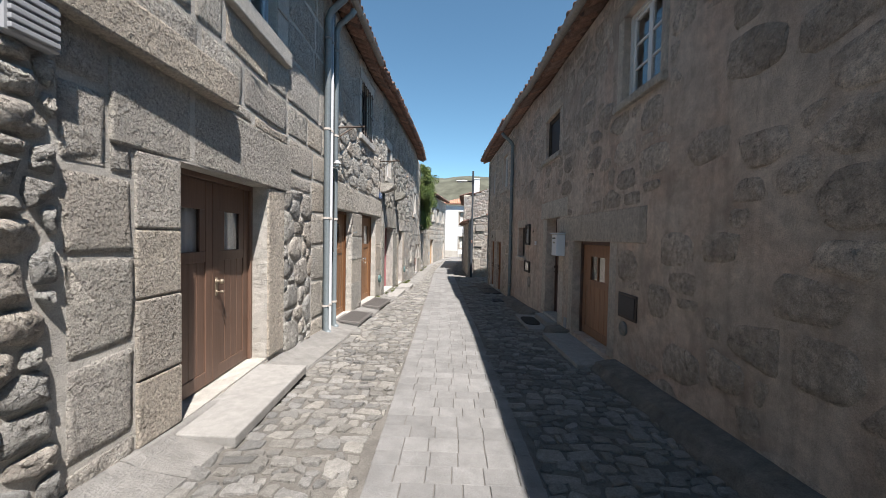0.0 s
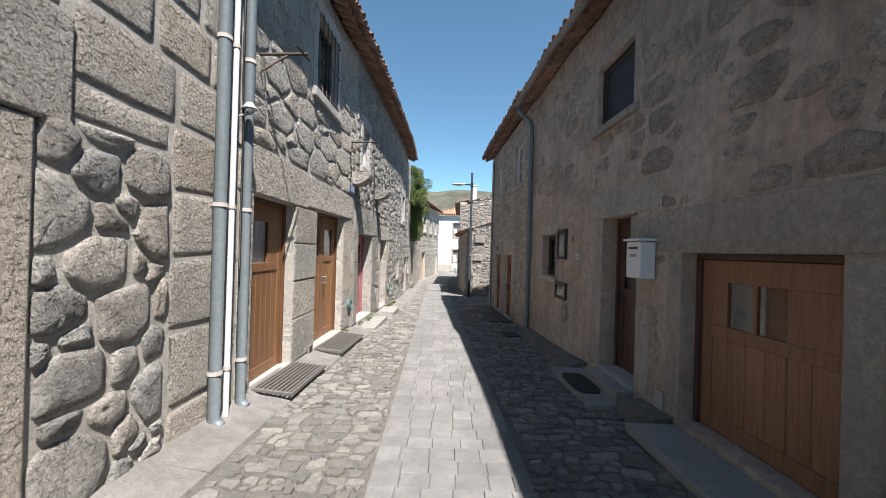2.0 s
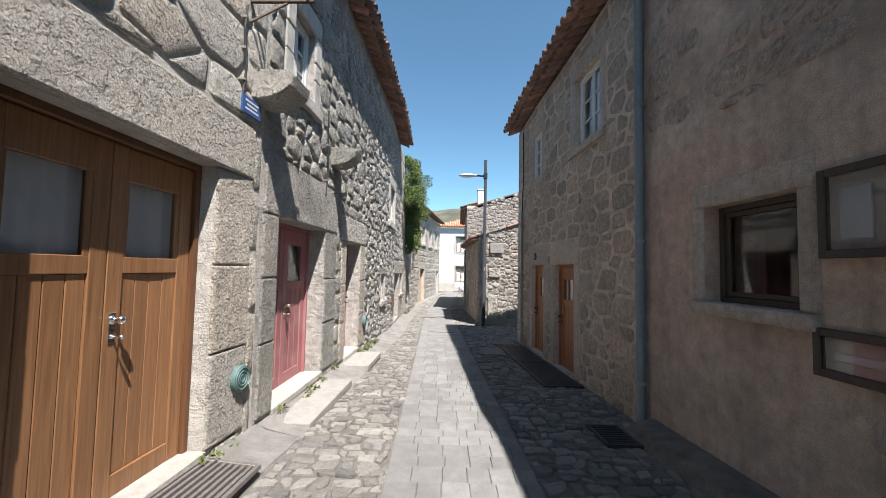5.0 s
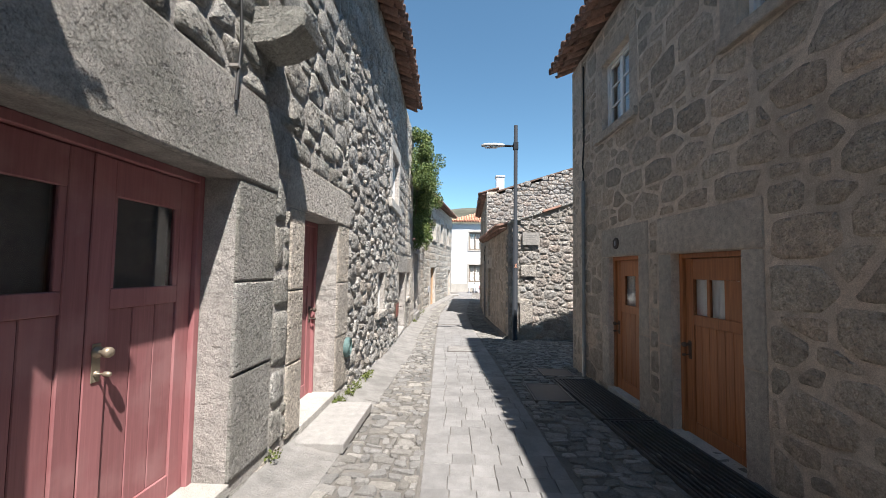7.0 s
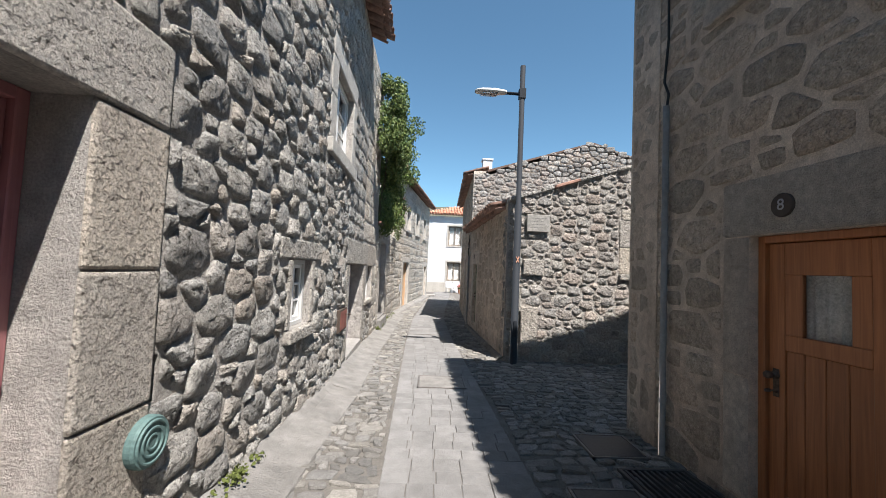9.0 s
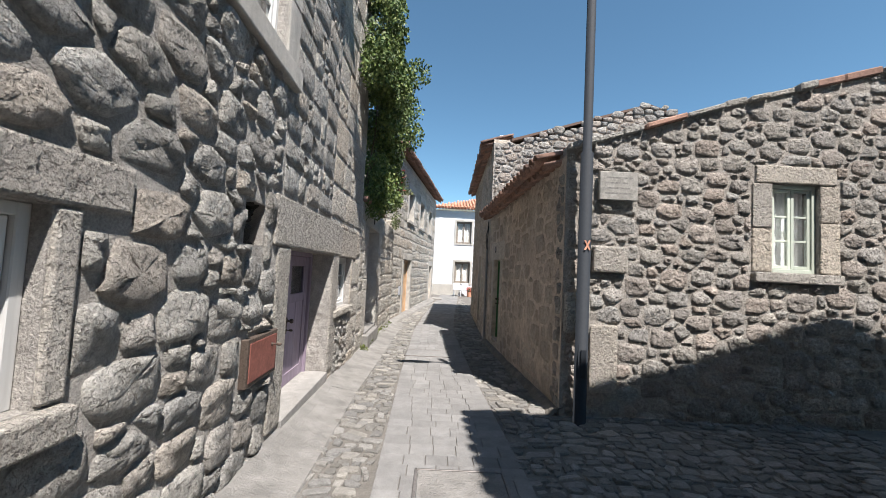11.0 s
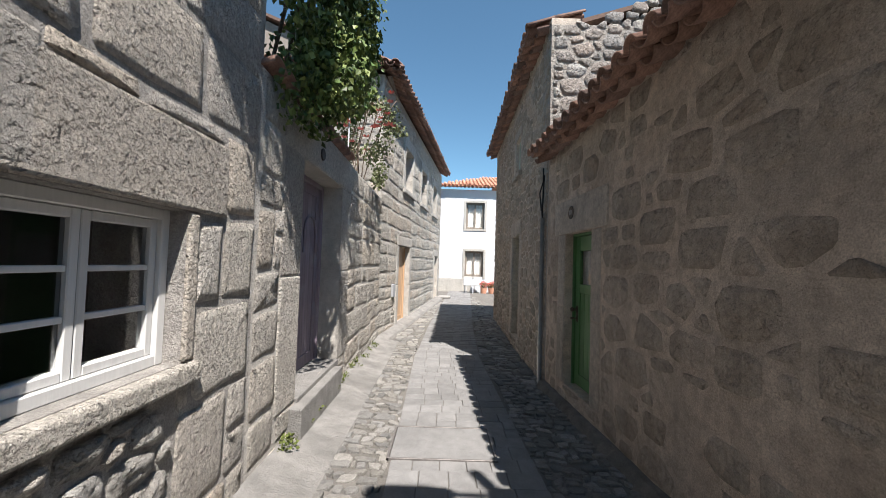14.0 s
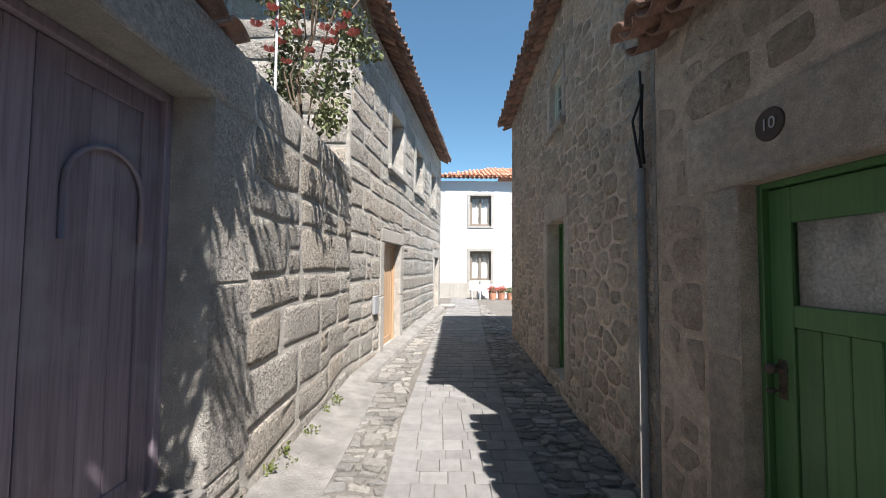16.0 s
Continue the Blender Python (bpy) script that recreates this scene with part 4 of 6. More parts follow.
SAGE_PAINT = wood("pale_sage_window_paint", (0.5, 0.55, 0.48), 0.5, 0.08)
BLUE_PAINT = wood("pale_blue_window_paint", (0.42, 0.48, 0.56), 0.5, 0.08)
BLACK_WOOD = wood("black_brown_wood", (0.05, 0.038, 0.03), 0.5, 0.2)
HAZEL = wood("grey_brown_window_wood", (0.27, 0.23, 0.19), 0.6, 0.15)
PALE_WOOD = wood("pale_oak_door", (0.5, 0.33, 0.2), 0.55, 0.2)
STEP = material("doorstep_granite", (0.30, 0.29, 0.275), 0.88, grain=((160, 0.22), (12, 0.14)), stain=0.3, bump=0.8, bump_scale=90, bump_dist=0.01)
STEEL = material("galvanised_steel", (0.175, 0.205, 0.22), 0.5, 0.2, grain=((25, 0.12),), stain=0.2, bump=0.1)
ZINC = material("grey_zinc", (0.27, 0.25, 0.23), 0.65, 0.0, grain=((20, 0.15),), stain=0.3)
IRON = material("rusty_iron", (0.11, 0.085, 0.07), 0.75, 0.5, grain=((60, 0.4),), bump=0.4)
GRATE = material("grate_steel", (0.22, 0.205, 0.195), 0.6, 0.6, grain=((50, 0.25),))
DARK_GRATE = material("dark_grate_steel", (0.07, 0.07, 0.075), 0.5, 0.6, grain=((50, 0.25),))
BRASS = material("dull_bronze", (0.30, 0.25, 0.19), 0.5, 0.6)
CHROME = material("chrome", (0.7, 0.7, 0.7), 0.2, 1.0)
POST = material("dark_blue_grey_paint", (0.014, 0.018, 0.024), 0.75, 0.0, grain=((40, 0.15),))
LAMP_GREY = material("lamp_grey", (0.5, 0.5, 0.48), 0.5, 0.2)
PVC = material("white_pvc", (0.33, 0.34, 0.36), 0.5, grain=((12, 0.06),), stain=0.15)
TEAL = material("teal_enamel_iron", (0.10, 0.165, 0.16), 0.6, 0.1, grain=((50, 0.15), (9, 0.15)), stain=0.3, stain_scale=8, bump=0.3)
MAILBOX = material("white_enamel", (0.62, 0.63, 0.66), 0.45, grain=((15, 0.03),))
METER = material("black_meter_frame", (0.045, 0.035, 0.03), 0.55, grain=((30, 0.2),))
BLUE_TILE = material("blue_enamel", (0.04, 0.09, 0.24), 0.35)
PLAQUE = material("worn_grey_stone_plaque", (0.30, 0.29, 0.27), 0.8, grain=((60, 0.18), (12, 0.3)), stain=0.4, stain_scale=9, bump=0.4)
ENGRAVED = material("engraved_line", (0.2, 0.195, 0.185), 0.9, grain=((40, 0.4),))
INK = material("dark_lettering", (0.06, 0.06, 0.06), 0.7)
RUST_PANEL = material("rust_red_metal", (0.25, 0.095, 0.075), 0.6, 0.2, grain=((40, 0.2), (7, 0.2)), stain=0.3)
MAT_FIBRE = material("dark_coir_mat", (0.05, 0.045, 0.04), 1.0, grain=((90, 0.4),), bump=1.0, bump_scale=150)
CURTAIN = material("white_curtain", (0.72, 0.72, 0.72), 0.9, grain=((60, 0.06),))
LACE = material("lace_curtain", (0.58, 0.56, 0.53), 0.9, grain=((70, 0.35), (16, 0.15)))
DIM = material("dim_pane_backing", (0.13, 0.12, 0.115), 0.8, grain=((20, 0.2),))
SCREEN = material("dark_screen", (0.035, 0.035, 0.04), 0.6, grain=((60, 0.2),))
BLACK = material("black_cable", (0.02, 0.02, 0.02), 0.6)
LEAF = material("ivy_leaf", (0.085, 0.13, 0.035), 0.5, vary=0.4, tints=((0.05, 0.09, 0.025), (0.17, 0.21, 0.06)))
ROSELEAF = material("rose_leaf", (0.11, 0.14, 0.06), 0.55, vary=0.3, tints=((0.16, 0.17, 0.08),))
BARK = material("bark", (0.12, 0.09, 0.065), 0.95, grain=((40, 0.3),), bump=0.8)
ROSE = material("pink_petal", (0.75, 0.22, 0.2), 0.6, vary=0.2)
HILL = material("scrub_hillside", (0.10, 0.10, 0.075), 1.0, grain=((0.05, 0.35), (0.01, 0.3)), stain=0.5, stain_scale=0.02)
MOSS = material("moss", (0.09, 0.11, 0.03), 1.0, grain=((60, 0.4),))
PANE, CLOUDY = glass("window_glass"), glass("frosted_glass", (0.75, 0.8, 0.8), 0.25)


def own(name, label, category, at, group="", kind=""):
    e = thing(name, label, category, group, kind)
    e.location = at
    return e


def put(ob, parent):
    ob.parent = parent
    if parent.type == "EMPTY":
        ob.matrix_parent_inverse = Matrix.Translation(-parent.location)
    return ob


def piece(name, place, u0, u1, z0, z1, d0, d1, mat, parent, label="", bevel=0.005, segments=1):
    return put(block(name, place, u0, u1, z0, z1, d0, d1, mat, None, label, bevel, segments), parent)


def tube(name, pts, r, mat, parent=None, n=10, label="", closed_ends=True):
    """A round pipe along points."""
    pts = [Vector(p) for p in pts]
    verts, faces = [], []
    for i, p in enumerate(pts):
        d = ((pts[min(i + 1, len(pts) - 1)] - p).normalized() + (p - pts[max(i - 1, 0)]).normalized()).normalized()
        a = d.orthogonal().normalized() if i == 0 else (a - d * a.dot(d)).normalized()
        b = d.cross(a)
        for k in range(n):
            t = 2 * math.pi * k / n
            verts.append(p + (a * math.cos(t) + b * math.sin(t)) * r)
    for i in range(len(pts) - 1):
        for k in range(n):
            faces.append((i * n + k, i * n + (k + 1) % n, (i + 1) * n + (k + 1) % n, (i + 1) * n + k))
    if closed_ends:
        faces += [tuple(range(n)), tuple((len(pts) - 1) * n + k for k in range(n))]
    ob = mesh_ob(name, verts, faces, mat, None, label, smooth=True)
    return put(ob, parent) if parent is not None else ob


def knob(name, place, u, z, d, r, mat, parent, label=""):
    """A turned knob: rose, neck and head."""
    prof = [(0.0, r * 1.1), (0.008, r * 1.1), (0.010, r * 0.45), (0.035, r * 0.4), (0.042, r * 0.9), (0.06, r), (0.072, r * 0.75), (0.076, 0.0)]
    verts, faces, n = [], [], 12
    for h, q in prof:
        for k in range(n):
            t = 2 * math.pi * k / n
            verts.append(place(u + q * math.cos(t), z + q * math.sin(t), d + h))
    for i in range(len(prof) - 1):
        for k in range(n):
            faces.append((i * n + k, i * n + (k + 1) % n, (i + 1) * n + (k + 1) % n, (i + 1) * n + k))
    return put(mesh_ob(name, verts, faces, mat, None, label, smooth=True), parent)


def disc(name, place, u, z, d0, d1, r, mat, parent=None, rings=(), label="", n=28):
    prof = [(d0, r), (d1 * 0.8, r), (d1, r * 0.94)]
    for f, h in rings:
        prof += [(d1, r * f), (d1 + h, r * (f - 0.03)), (d1 + h, r * (f - 0.09)), (d1, r * (f - 0.12))]
    prof.append((d1, 0.0005))
    verts, faces = [], []
    for h, q in prof:
        for k in range(n):
            t = 2 * math.pi * k / n
            verts.append(place(u + q * math.cos(t), z + q * math.sin(t), h))
    for i in range(len(prof) - 1):
        for k in range(n):
            faces.append((i * n + k, i * n + (k + 1) % n, (i + 1) * n + (k + 1) % n, (i + 1) * n + k))
    ob = mesh_ob(name, verts, faces, mat, None, label)
    return put(ob, parent) if parent is not None else ob


def cloth(name, place, u0, u1, z0, z1, d, mat, parent, folds=4, amp=0.012):
    n = 30
    verts = [place(u0 + (u1 - u0) * i / n, z, d + amp * math.sin(2 * math.pi * folds * i / n + 0.6) * (1 if z == z0 else 0.7)) for i in range(n + 1) for z in (z0, z1)]
    faces = [(2 * i, 2 * i + 2, 2 * i + 3, 2 * i + 1) for i in range(n)]
    return put(mesh_ob(name, verts, faces, mat, None, "", smooth=True), parent)


def pane(name, place, u0, u1, z0, z1, d, parent, mat=None):
    ob = piece(name, place, u0, u1, z0, z1, d - 0.003, d + 0.003, mat or PANE, parent, bevel=0)
    ob.visible_shadow = False
    return ob


def words(text, place, u, z, d, size, mat, parent, right):
    """Flat lettering on a wall, from the built-in font."""
    cu = bpy.data.curves.new("lettering", "FONT")
    cu.body, cu.size, cu.extrude, cu.align_x, cu.align_y = text, size, 0.0015, "CENTER", "CENTER"
    tmp = new("lettering_curve", cu)
    me = bpy.data.meshes.new_from_object(tmp)
    bpy.data.objects.remove(tmp)
    me.materials.append(mat)
    o = place(u, z, d)
    ex, ez = (place(u + right * 0.01, z, d) - o).normalized(), (place(u, z, d + 0.01) - o).normalized()
    ey = Vector((0, 0, 1))
    ob = new("lettering", me)
    me.transform(Matrix(((ex.x, ey.x, ez.x, o.x), (ex.y, ey.y, ez.y, o.y), (ex.z, ey.z, ez.z, o.z), (0, 0, 0, 1))))
    return put(ob, parent)


def door(number, label, place, rect, deep, mat, leaves=1, glass_z=(0.68, 0.9), glass_u=(0.22, 0.78), panes=1, planks=5, frame_mat=None, curtain=None, handle=None,
         handle_side=1, glass_mat=None, blank=False, threshold=None, frame=0.05):
    """A timber door in an opening: frame, leaves with rails, planks, panes and furniture."""
    u0, u1, z0, z1 = rect
    fm = frame_mat or mat
    root = own(f"door_{number}", label, "door", place((u0 + u1) / 2, z0, -deep), kind="structure")
    piece("door_frame_post", place, u0, u0 + frame, z0, z1, -deep - 0.05, -deep + 0.03, fm, root)
    piece("door_frame_post", place, u1 - frame, u1, z0, z1, -deep - 0.05, -deep + 0.03, fm, root)
    piece("door_frame_head", place, u0 + frame, u1 - frame, z1 - frame, z1, -deep - 0.05, -deep + 0.03, fm, root)
    if threshold:
        piece("threshold", place, u0, u1, z0 - 0.06, z0 + 0.012, -deep - 0.1, 0.03, threshold, root, "pale stone threshold")
    w = (u1 - u0 - 2 * frame) / leaves
    for i in range(leaves):
        a, b = u0 + frame + w * i + 0.003, u0 + frame + w * (i + 1) - 0.003
        h = z1 - frame - z0
        lo, hi = z0 + 0.012, z1 - frame - 0.004
        st = min(0.11, w * 0.17)
        bm = bmesh.new()
        box_bm(bm, place, a, a + st, lo, hi, -deep - 0.04, -deep, 0.004)
        box_bm(bm, place, b - st, b, lo, hi, -deep - 0.04, -deep, 0.004)
        rails = [(lo, lo + 0.13), (hi - 0.1, hi)]
        g0, g1 = z0 + glass_z[0] * h, z0 + glass_z[1] * h
        if not blank:
            rails = [(lo, lo + 0.13), (g0 - 0.1, g0), (g1, hi)]
        for s, e in rails:
            box_bm(bm, place, a + st, b - st, s, e, -deep - 0.038, -deep - 0.002, 0.004)
        if not blank:
            ga, gb = max(a + (b - a) * glass_u[0], a + st), min(a + (b - a) * glass_u[1], b - st)
            if ga > a + st + 0.01:
                box_bm(bm, place, a + st, ga, g0, g1, -deep - 0.036, -deep - 0.004, 0.003)
            if gb < b - st - 0.01:
                box_bm(bm, place, gb, b - st, g0, g1, -deep - 0.036, -deep - 0.004, 0.003)
            for k in range(1, panes):
                m = ga + (gb - ga) * k / panes
                box_bm(bm, place, m - 0.018, m + 0.018, g0, g1, -deep - 0.036, -deep - 0.004, 0.003)
        leaf = put(part("door_leaf", bm, mat), root)
        top = hi - 0.1 if blank else g0 - 0.1
        for k in range(planks):
            p0, p1 = a + st + (b - a - 2 * st) * k / planks, a + st + (b - a - 2 * st) * (k + 1) / planks
            piece("plank", place, p0 + 0.0015, p1 - 0.0015, lo + 0.13, top, -deep - 0.034, -deep - 0.012, mat, leaf, bevel=0.004)
        if not blank:
            for k in range(panes):
                p0, p1 = ga + (gb - ga) * k / panes, ga + (gb - ga) * (k + 1) / panes
                pane("glass_pane", place, p0, p1, g0, g1, -deep - 0.022, leaf, glass_mat)
            if curtain:
                cloth("curtain", place, ga - 0.02, gb + 0.02, g0 - 0.03, g1 + 0.03, -deep - 0.06, curtain, leaf)
            else:
                # dark sheet added behind the glass, its colour standing in for interior shade
                piece("blind", place, ga - 0.02, gb + 0.02, g0 - 0.02, g1 + 0.02, -deep - 0.075, -deep - 0.065, DIM, leaf, "dark sheet in place of a dim interior")
        if handle and (leaves == 1 or i == (1 if handle_side > 0 else 0)):
            hu = (a + st * 0.5) if (leaves == 2 and i == 1) or handle_side < 0 else (b - st * 0.5)
            hz = z0 + 0.5 * h
            piece("lock_plate", place, hu - 0.022, hu + 0.022, hz - 0.13, hz + 0.05, -deep, -deep + 0.005, handle, leaf, bevel=0.002)
            knob("door_knob", place, hu, hz + 0.01, -deep + 0.004, 0.026, handle, leaf)
            knob("keyhole_boss", place, hu, hz - 0.09, -deep + 0.004, 0.013, handle, leaf)
    return root


def window(number, label, place, rect, deep, mat, cols=2, rows=3, sashes=2, curtain=None, frame=0.045, sill=None, glass_mat=None, bars=None):
    u0, u1, z0, z1 = rect
    root = own(f"window_{number}", label, "window", place((u0 + u1) / 2, z0, -deep), kind="structure")
    bm = bmesh.new()
    for q in ((u0, u0 + frame, z0, z1), (u1 - frame, u1, z0, z1), (u0 + frame, u1 - frame, z0, z0 + frame), (u0 + frame, u1 - frame, z1 - frame, z1)):
        box_bm(bm, place, *q, -deep - 0.06, -deep + 0.02, 0.004)
    put(part("window_frame", bm, mat), root)
    w = (u1 - u0 - 2 * frame) / sashes
    for i in range(sashes):
        a, b, lo, hi = u0 + frame + w * i + 0.002, u0 + frame + w * (i + 1) - 0.002, z0 + frame + 0.002, z1 - frame - 0.002
        st, mb = 0.038, 0.012
        bm = bmesh.new()
        for q in ((a, a + st, lo, hi), (b - st, b, lo, hi), (a + st, b - st, lo, lo + st), (a + st, b - st, hi - st, hi)):
            box_bm(bm, place, *q, -deep - 0.045, -deep, 0.004)
        c = max(1, cols // sashes)
        for k in range(1, c):
            m = a + st + (b - a - 2 * st) * k / c
            box_bm(bm, place, m - mb, m + mb, lo + st, hi - st, -deep - 0.04, -deep - 0.005, 0.003)
        for k in range(1, rows):
            m = lo + st + (hi - lo - 2 * st) * k / rows
            box_bm(bm, place, a + st, b - st, m - mb, m + mb, -deep - 0.038, -deep - 0.006, 0.003)
        sash = put(part("sash", bm, mat), root)
        for k in range(c):
            for r in range(rows):
                p0, p1 = a + st + (b - a - 2 * st) * k / c, a + st + (b - a - 2 * st) * (k + 1) / c
                q0, q1 = lo + st + (hi - lo - 2 * st) * r / rows, lo + st + (hi - lo - 2 * st) * (r + 1) / rows
                pane("pane", place, p0, p1, q0, q1, -deep - 0.024, sash, glass_mat)
    if curtain:
        cloth("curtain", place, u0 + 0.03, u1 - 0.03, z0 + 0.02, z1 - 0.03, -deep - 0.12, curtain, root, folds=7)
    if sill:
        piece("window_sill", place, u0 - 0.05, u1 + 0.05, z0 - 0.035, z0 - 0.002, -deep - 0.05, 0.05, sill, root)
    if bars:
        for k in range(5):
            m = u0 + (u1 - u0) * (k + 0.5) / 5
            tube("bar", [place(m, z0, 0.05), place(m, z1, 0.05)], 0.009, bars, root, 6)
        for z in (z0 + 0.06, (z0 + z1) / 2, z1 - 0.06):
            tube("bar", [place(u0 - 0.03, z, -0.04), place(u0 - 0.02, z, 0.05), place(u1 + 0.02, z, 0.05), place(u1 + 0.03, z, -0.04)], 0.009, bars, root, 6)
    return root


# ---- doors ----
D, R_ = DOORS_L, DOORS_R
door(1, "dark brown double plank door with curtained panes", LEFT, D["brown"], 0.2, BROWN_PAINT, leaves=2, glass_z=(0.66, 0.86), glass_u=(0.3, 0.72), planks=4, curtain=CURTAIN, handle=BRASS)
door(2, "varnished timber door with one curtained pane", LEFT, D["timber"], 0.14, TIMBER, glass_z=(0.66, 0.9), glass_u=(0.16, 0.62), planks=6, frame_mat=TIMBER_DARK, curtain=CURTAIN, handle=CHROME, handle_side=-1, threshold=DRESSED)
door(3, "varnished timber double door with two panes", LEFT, D["pair"], 0.14, TIMBER, leaves=2, glass_z=(0.68, 0.9), glass_u=(0.2, 0.78), planks=4, frame_mat=TIMBER_DARK, curtain=CURTAIN, handle=CHROME, threshold=DRESSED)
door(4, "faded red double plank door with two panes", LEFT, D["red"], 0.24, RED_PAINT, leaves=2, glass_z=(0.66, 0.9), glass_u=(0.2, 0.78), planks=3, handle=BRASS, threshold=DRESSED)
door(5, "narrow faded red plank door with small pane", LEFT, D["narrow_red"], 0.26, RED_PAINT, glass_z=(0.7, 0.88), glass_u=(0.25, 0.75), panes=2, planks=4, handle=IRON, threshold=DRESSED)
door(6, "faded purple double door, low and weathered", LEFT, D["purple"], 0.28, PURPLE_PAINT, leaves=2, glass_z=(0.7, 0.92), glass_u=(0.2, 0.8), planks=2, handle=IRON, threshold=STEP)
door(7, "worn mauve plank door in concrete surround", LEFT, D["lilac"], 0.26, LILAC_PAINT, leaves=2, blank=True, planks=3, handle=IRON, handle_side=-1, threshold=CONCRETE)
door(8, "pale wooden door of granite house", HOUSE, (30.0, 31.25, -0.75, 1.24), 0.15, PALE_WOOD, blank=True, planks=6, threshold=DRESSED)
door(9, "pale wooden side door of granite house", HOUSE, (36.0, 36.9, -0.7, 1.1), 0.15, PALE_WOOD, blank=True, planks=5)
door(10, "dull brown timber store door with small panes", RIGHT, R_["garage"], 0.16, GARAGE_WOOD, glass_z=(0.62, 0.87), glass_u=(0.36, 0.78), panes=2, planks=6, frame_mat=RED_DARK)
door(11, "dark red-brown door with large upper pane", RIGHT, R_["dark"], 0.22, RED_DARK, glass_z=(0.55, 0.9), glass_u=(0.14, 0.86), planks=4, handle=IRON, handle_side=1, threshold=DRESSED)
door(12, "orange-brown plank door with two panes", RIGHT, R_["pane"], 0.11, ORANGE_WOOD, glass_z=(0.68, 0.88), glass_u=(0.36, 0.88), panes=2, planks=6, handle=IRON, handle_side=1, curtain=CURTAIN, threshold=DRESSED)
door(13, "orange-brown plank door with lace pane", RIGHT, R_["eight"], 0.09, ORANGE_WOOD, glass_z=(0.66, 0.88), glass_u=(0.3, 0.68), planks=4, handle=IRON, handle_side=1, curtain=LACE, threshold=DRESSED)
door(14, "green painted plank door with lace pane", LOW, (24.2, 24.93, -0.52, 1.22), 0.12, GREEN_PAINT, glass_z=(0.68, 0.9), glass_u=(0.2, 0.95), planks=4, handle=IRON, handle_side=1, curtain=LACE, frame=0.03)
door(15, "dark green plank door of shaded house", FAR, (27.74, 28.55, -0.6, 1.42), 0.18, GREEN_PAINT, blank=True, planks=5)

notice = own("paper_notice", "white paper notice taped inside the door pane", "notice", RIGHT(13.66, 0.9, -0.12))
piece("sheet", RIGHT, 13.56, 13.76, 0.86, 1.12, -0.119, -0.116, CURTAIN, notice, bevel=0)
# raised outline added in place of a plain arch-shaped stain on the leaf
arch = bpy.data.objects["door_7"].children_recursive
leaf7 = [o for o in arch if o.name.startswith("door_leaf")][1]
ca, cb = 24.74, 0.2
tube("arch_moulding", [LEFT(ca - cb, 0.9, -0.255)] + [LEFT(ca - cb * math.cos(math.pi * k / 10), 1.12 + cb * math.sin(math.pi * k / 10), -0.255) for k in range(11)] + [LEFT(ca + cb, 0.9, -0.255)], 0.012, LILAC_PAINT, leaf7, 6)

# ---- windows ----
V, X = WINS_L, WINS_R
window(1, "pale blue wooden casement in granite surround", LEFT, V["top_a"], 0.12, BLUE_PAINT, 2, 3)
window(2, "black-framed window behind iron bars", LEFT, V["top_b"], 0.14, BLACK_WOOD, 2, 3, bars=IRON, sill=DRESSED)
window(3, "small white casement above the red door", LEFT, V["top_c"], 0.1, WHITE_PAINT, 2, 3, curtain=CURTAIN)
window(4, "small white casement low in rubble wall", LEFT, V["low_d"], 0.08, WHITE_PAINT, 2, 3)
window(5, "white casement high in rubble wall", LEFT, V["top_e"], 0.1, WHITE_PAINT, 2, 3, curtain=CURTAIN)
window(6, "white painted casement over thick stone sill", LEFT, V["low_f"], 0.1, WHITE_PAINT, 2, 3, frame=0.05)
block("sill_stone", LEFT, V["low_f"][0] - 0.12, V["low_f"][1] + 0.1, V["low_f"][2] - 0.1, V["low_f"][2] - 0.004, -0.1, 0.06, GRANITE, wall_left_c, "", 0.018, 2)
for i, q in enumerate(((30.4, 31.35, 2.75, 3.85), (32.75, 33.7, 2.75, 3.85), (35.2, 36.1, 2.75, 3.85))):
    window(7 + i, "dark unpainted window in pale granite surround", HOUSE, q, 0.3, BLACK_WOOD, 2, 1)
window(10, "white wooden casement in red-brown reveal", RIGHT, X["top_a"], 0.1, WHITE_PAINT, 2, 3)
window(11, "dark blank window with closed screen", RIGHT, X["top_b"], 0.08, BLACK_WOOD, 1, 1, sashes=1, frame=0.03, glass_mat=SCREEN)
block("window_screen", RIGHT, X["top_b"][0] + 0.04, X["top_b"][1] - 0.04, X["top_b"][2] + 0.04, X["top_b"][3] - 0.04, -0.2, -0.17, SCREEN, bpy.data.objects["wall_east_1"], "dark closed roller screen")
window(12, "small dark-framed window beside meter boxes", RIGHT, X["low_c"], 0.14, BLACK_WOOD, 1, 1, sashes=1, sill=DRESSED)
window(13, "white casement with brown sill", RIGHT, X["top_d"], 0.1, WHITE_PAINT, 2, 3, curtain=CURTAIN, sill=RED_DARK)
window(14, "white casement with brown sill", RIGHT, X["top_e"], 0.1, WHITE_PAINT, 2, 3, curtain=CURTAIN, sill=RED_DARK)
window(16, "white casement with pale green sill in rubble gable", GABLE, GABLE_WIN, 0.06, SAGE_PAINT, 2, 3, curtain=CURTAIN)
window(15, "pale green casement of shaded house", FAR, (27.8, 28.38, 2.68, 3.4), 0.08, SAGE_PAINT, 2, 3)
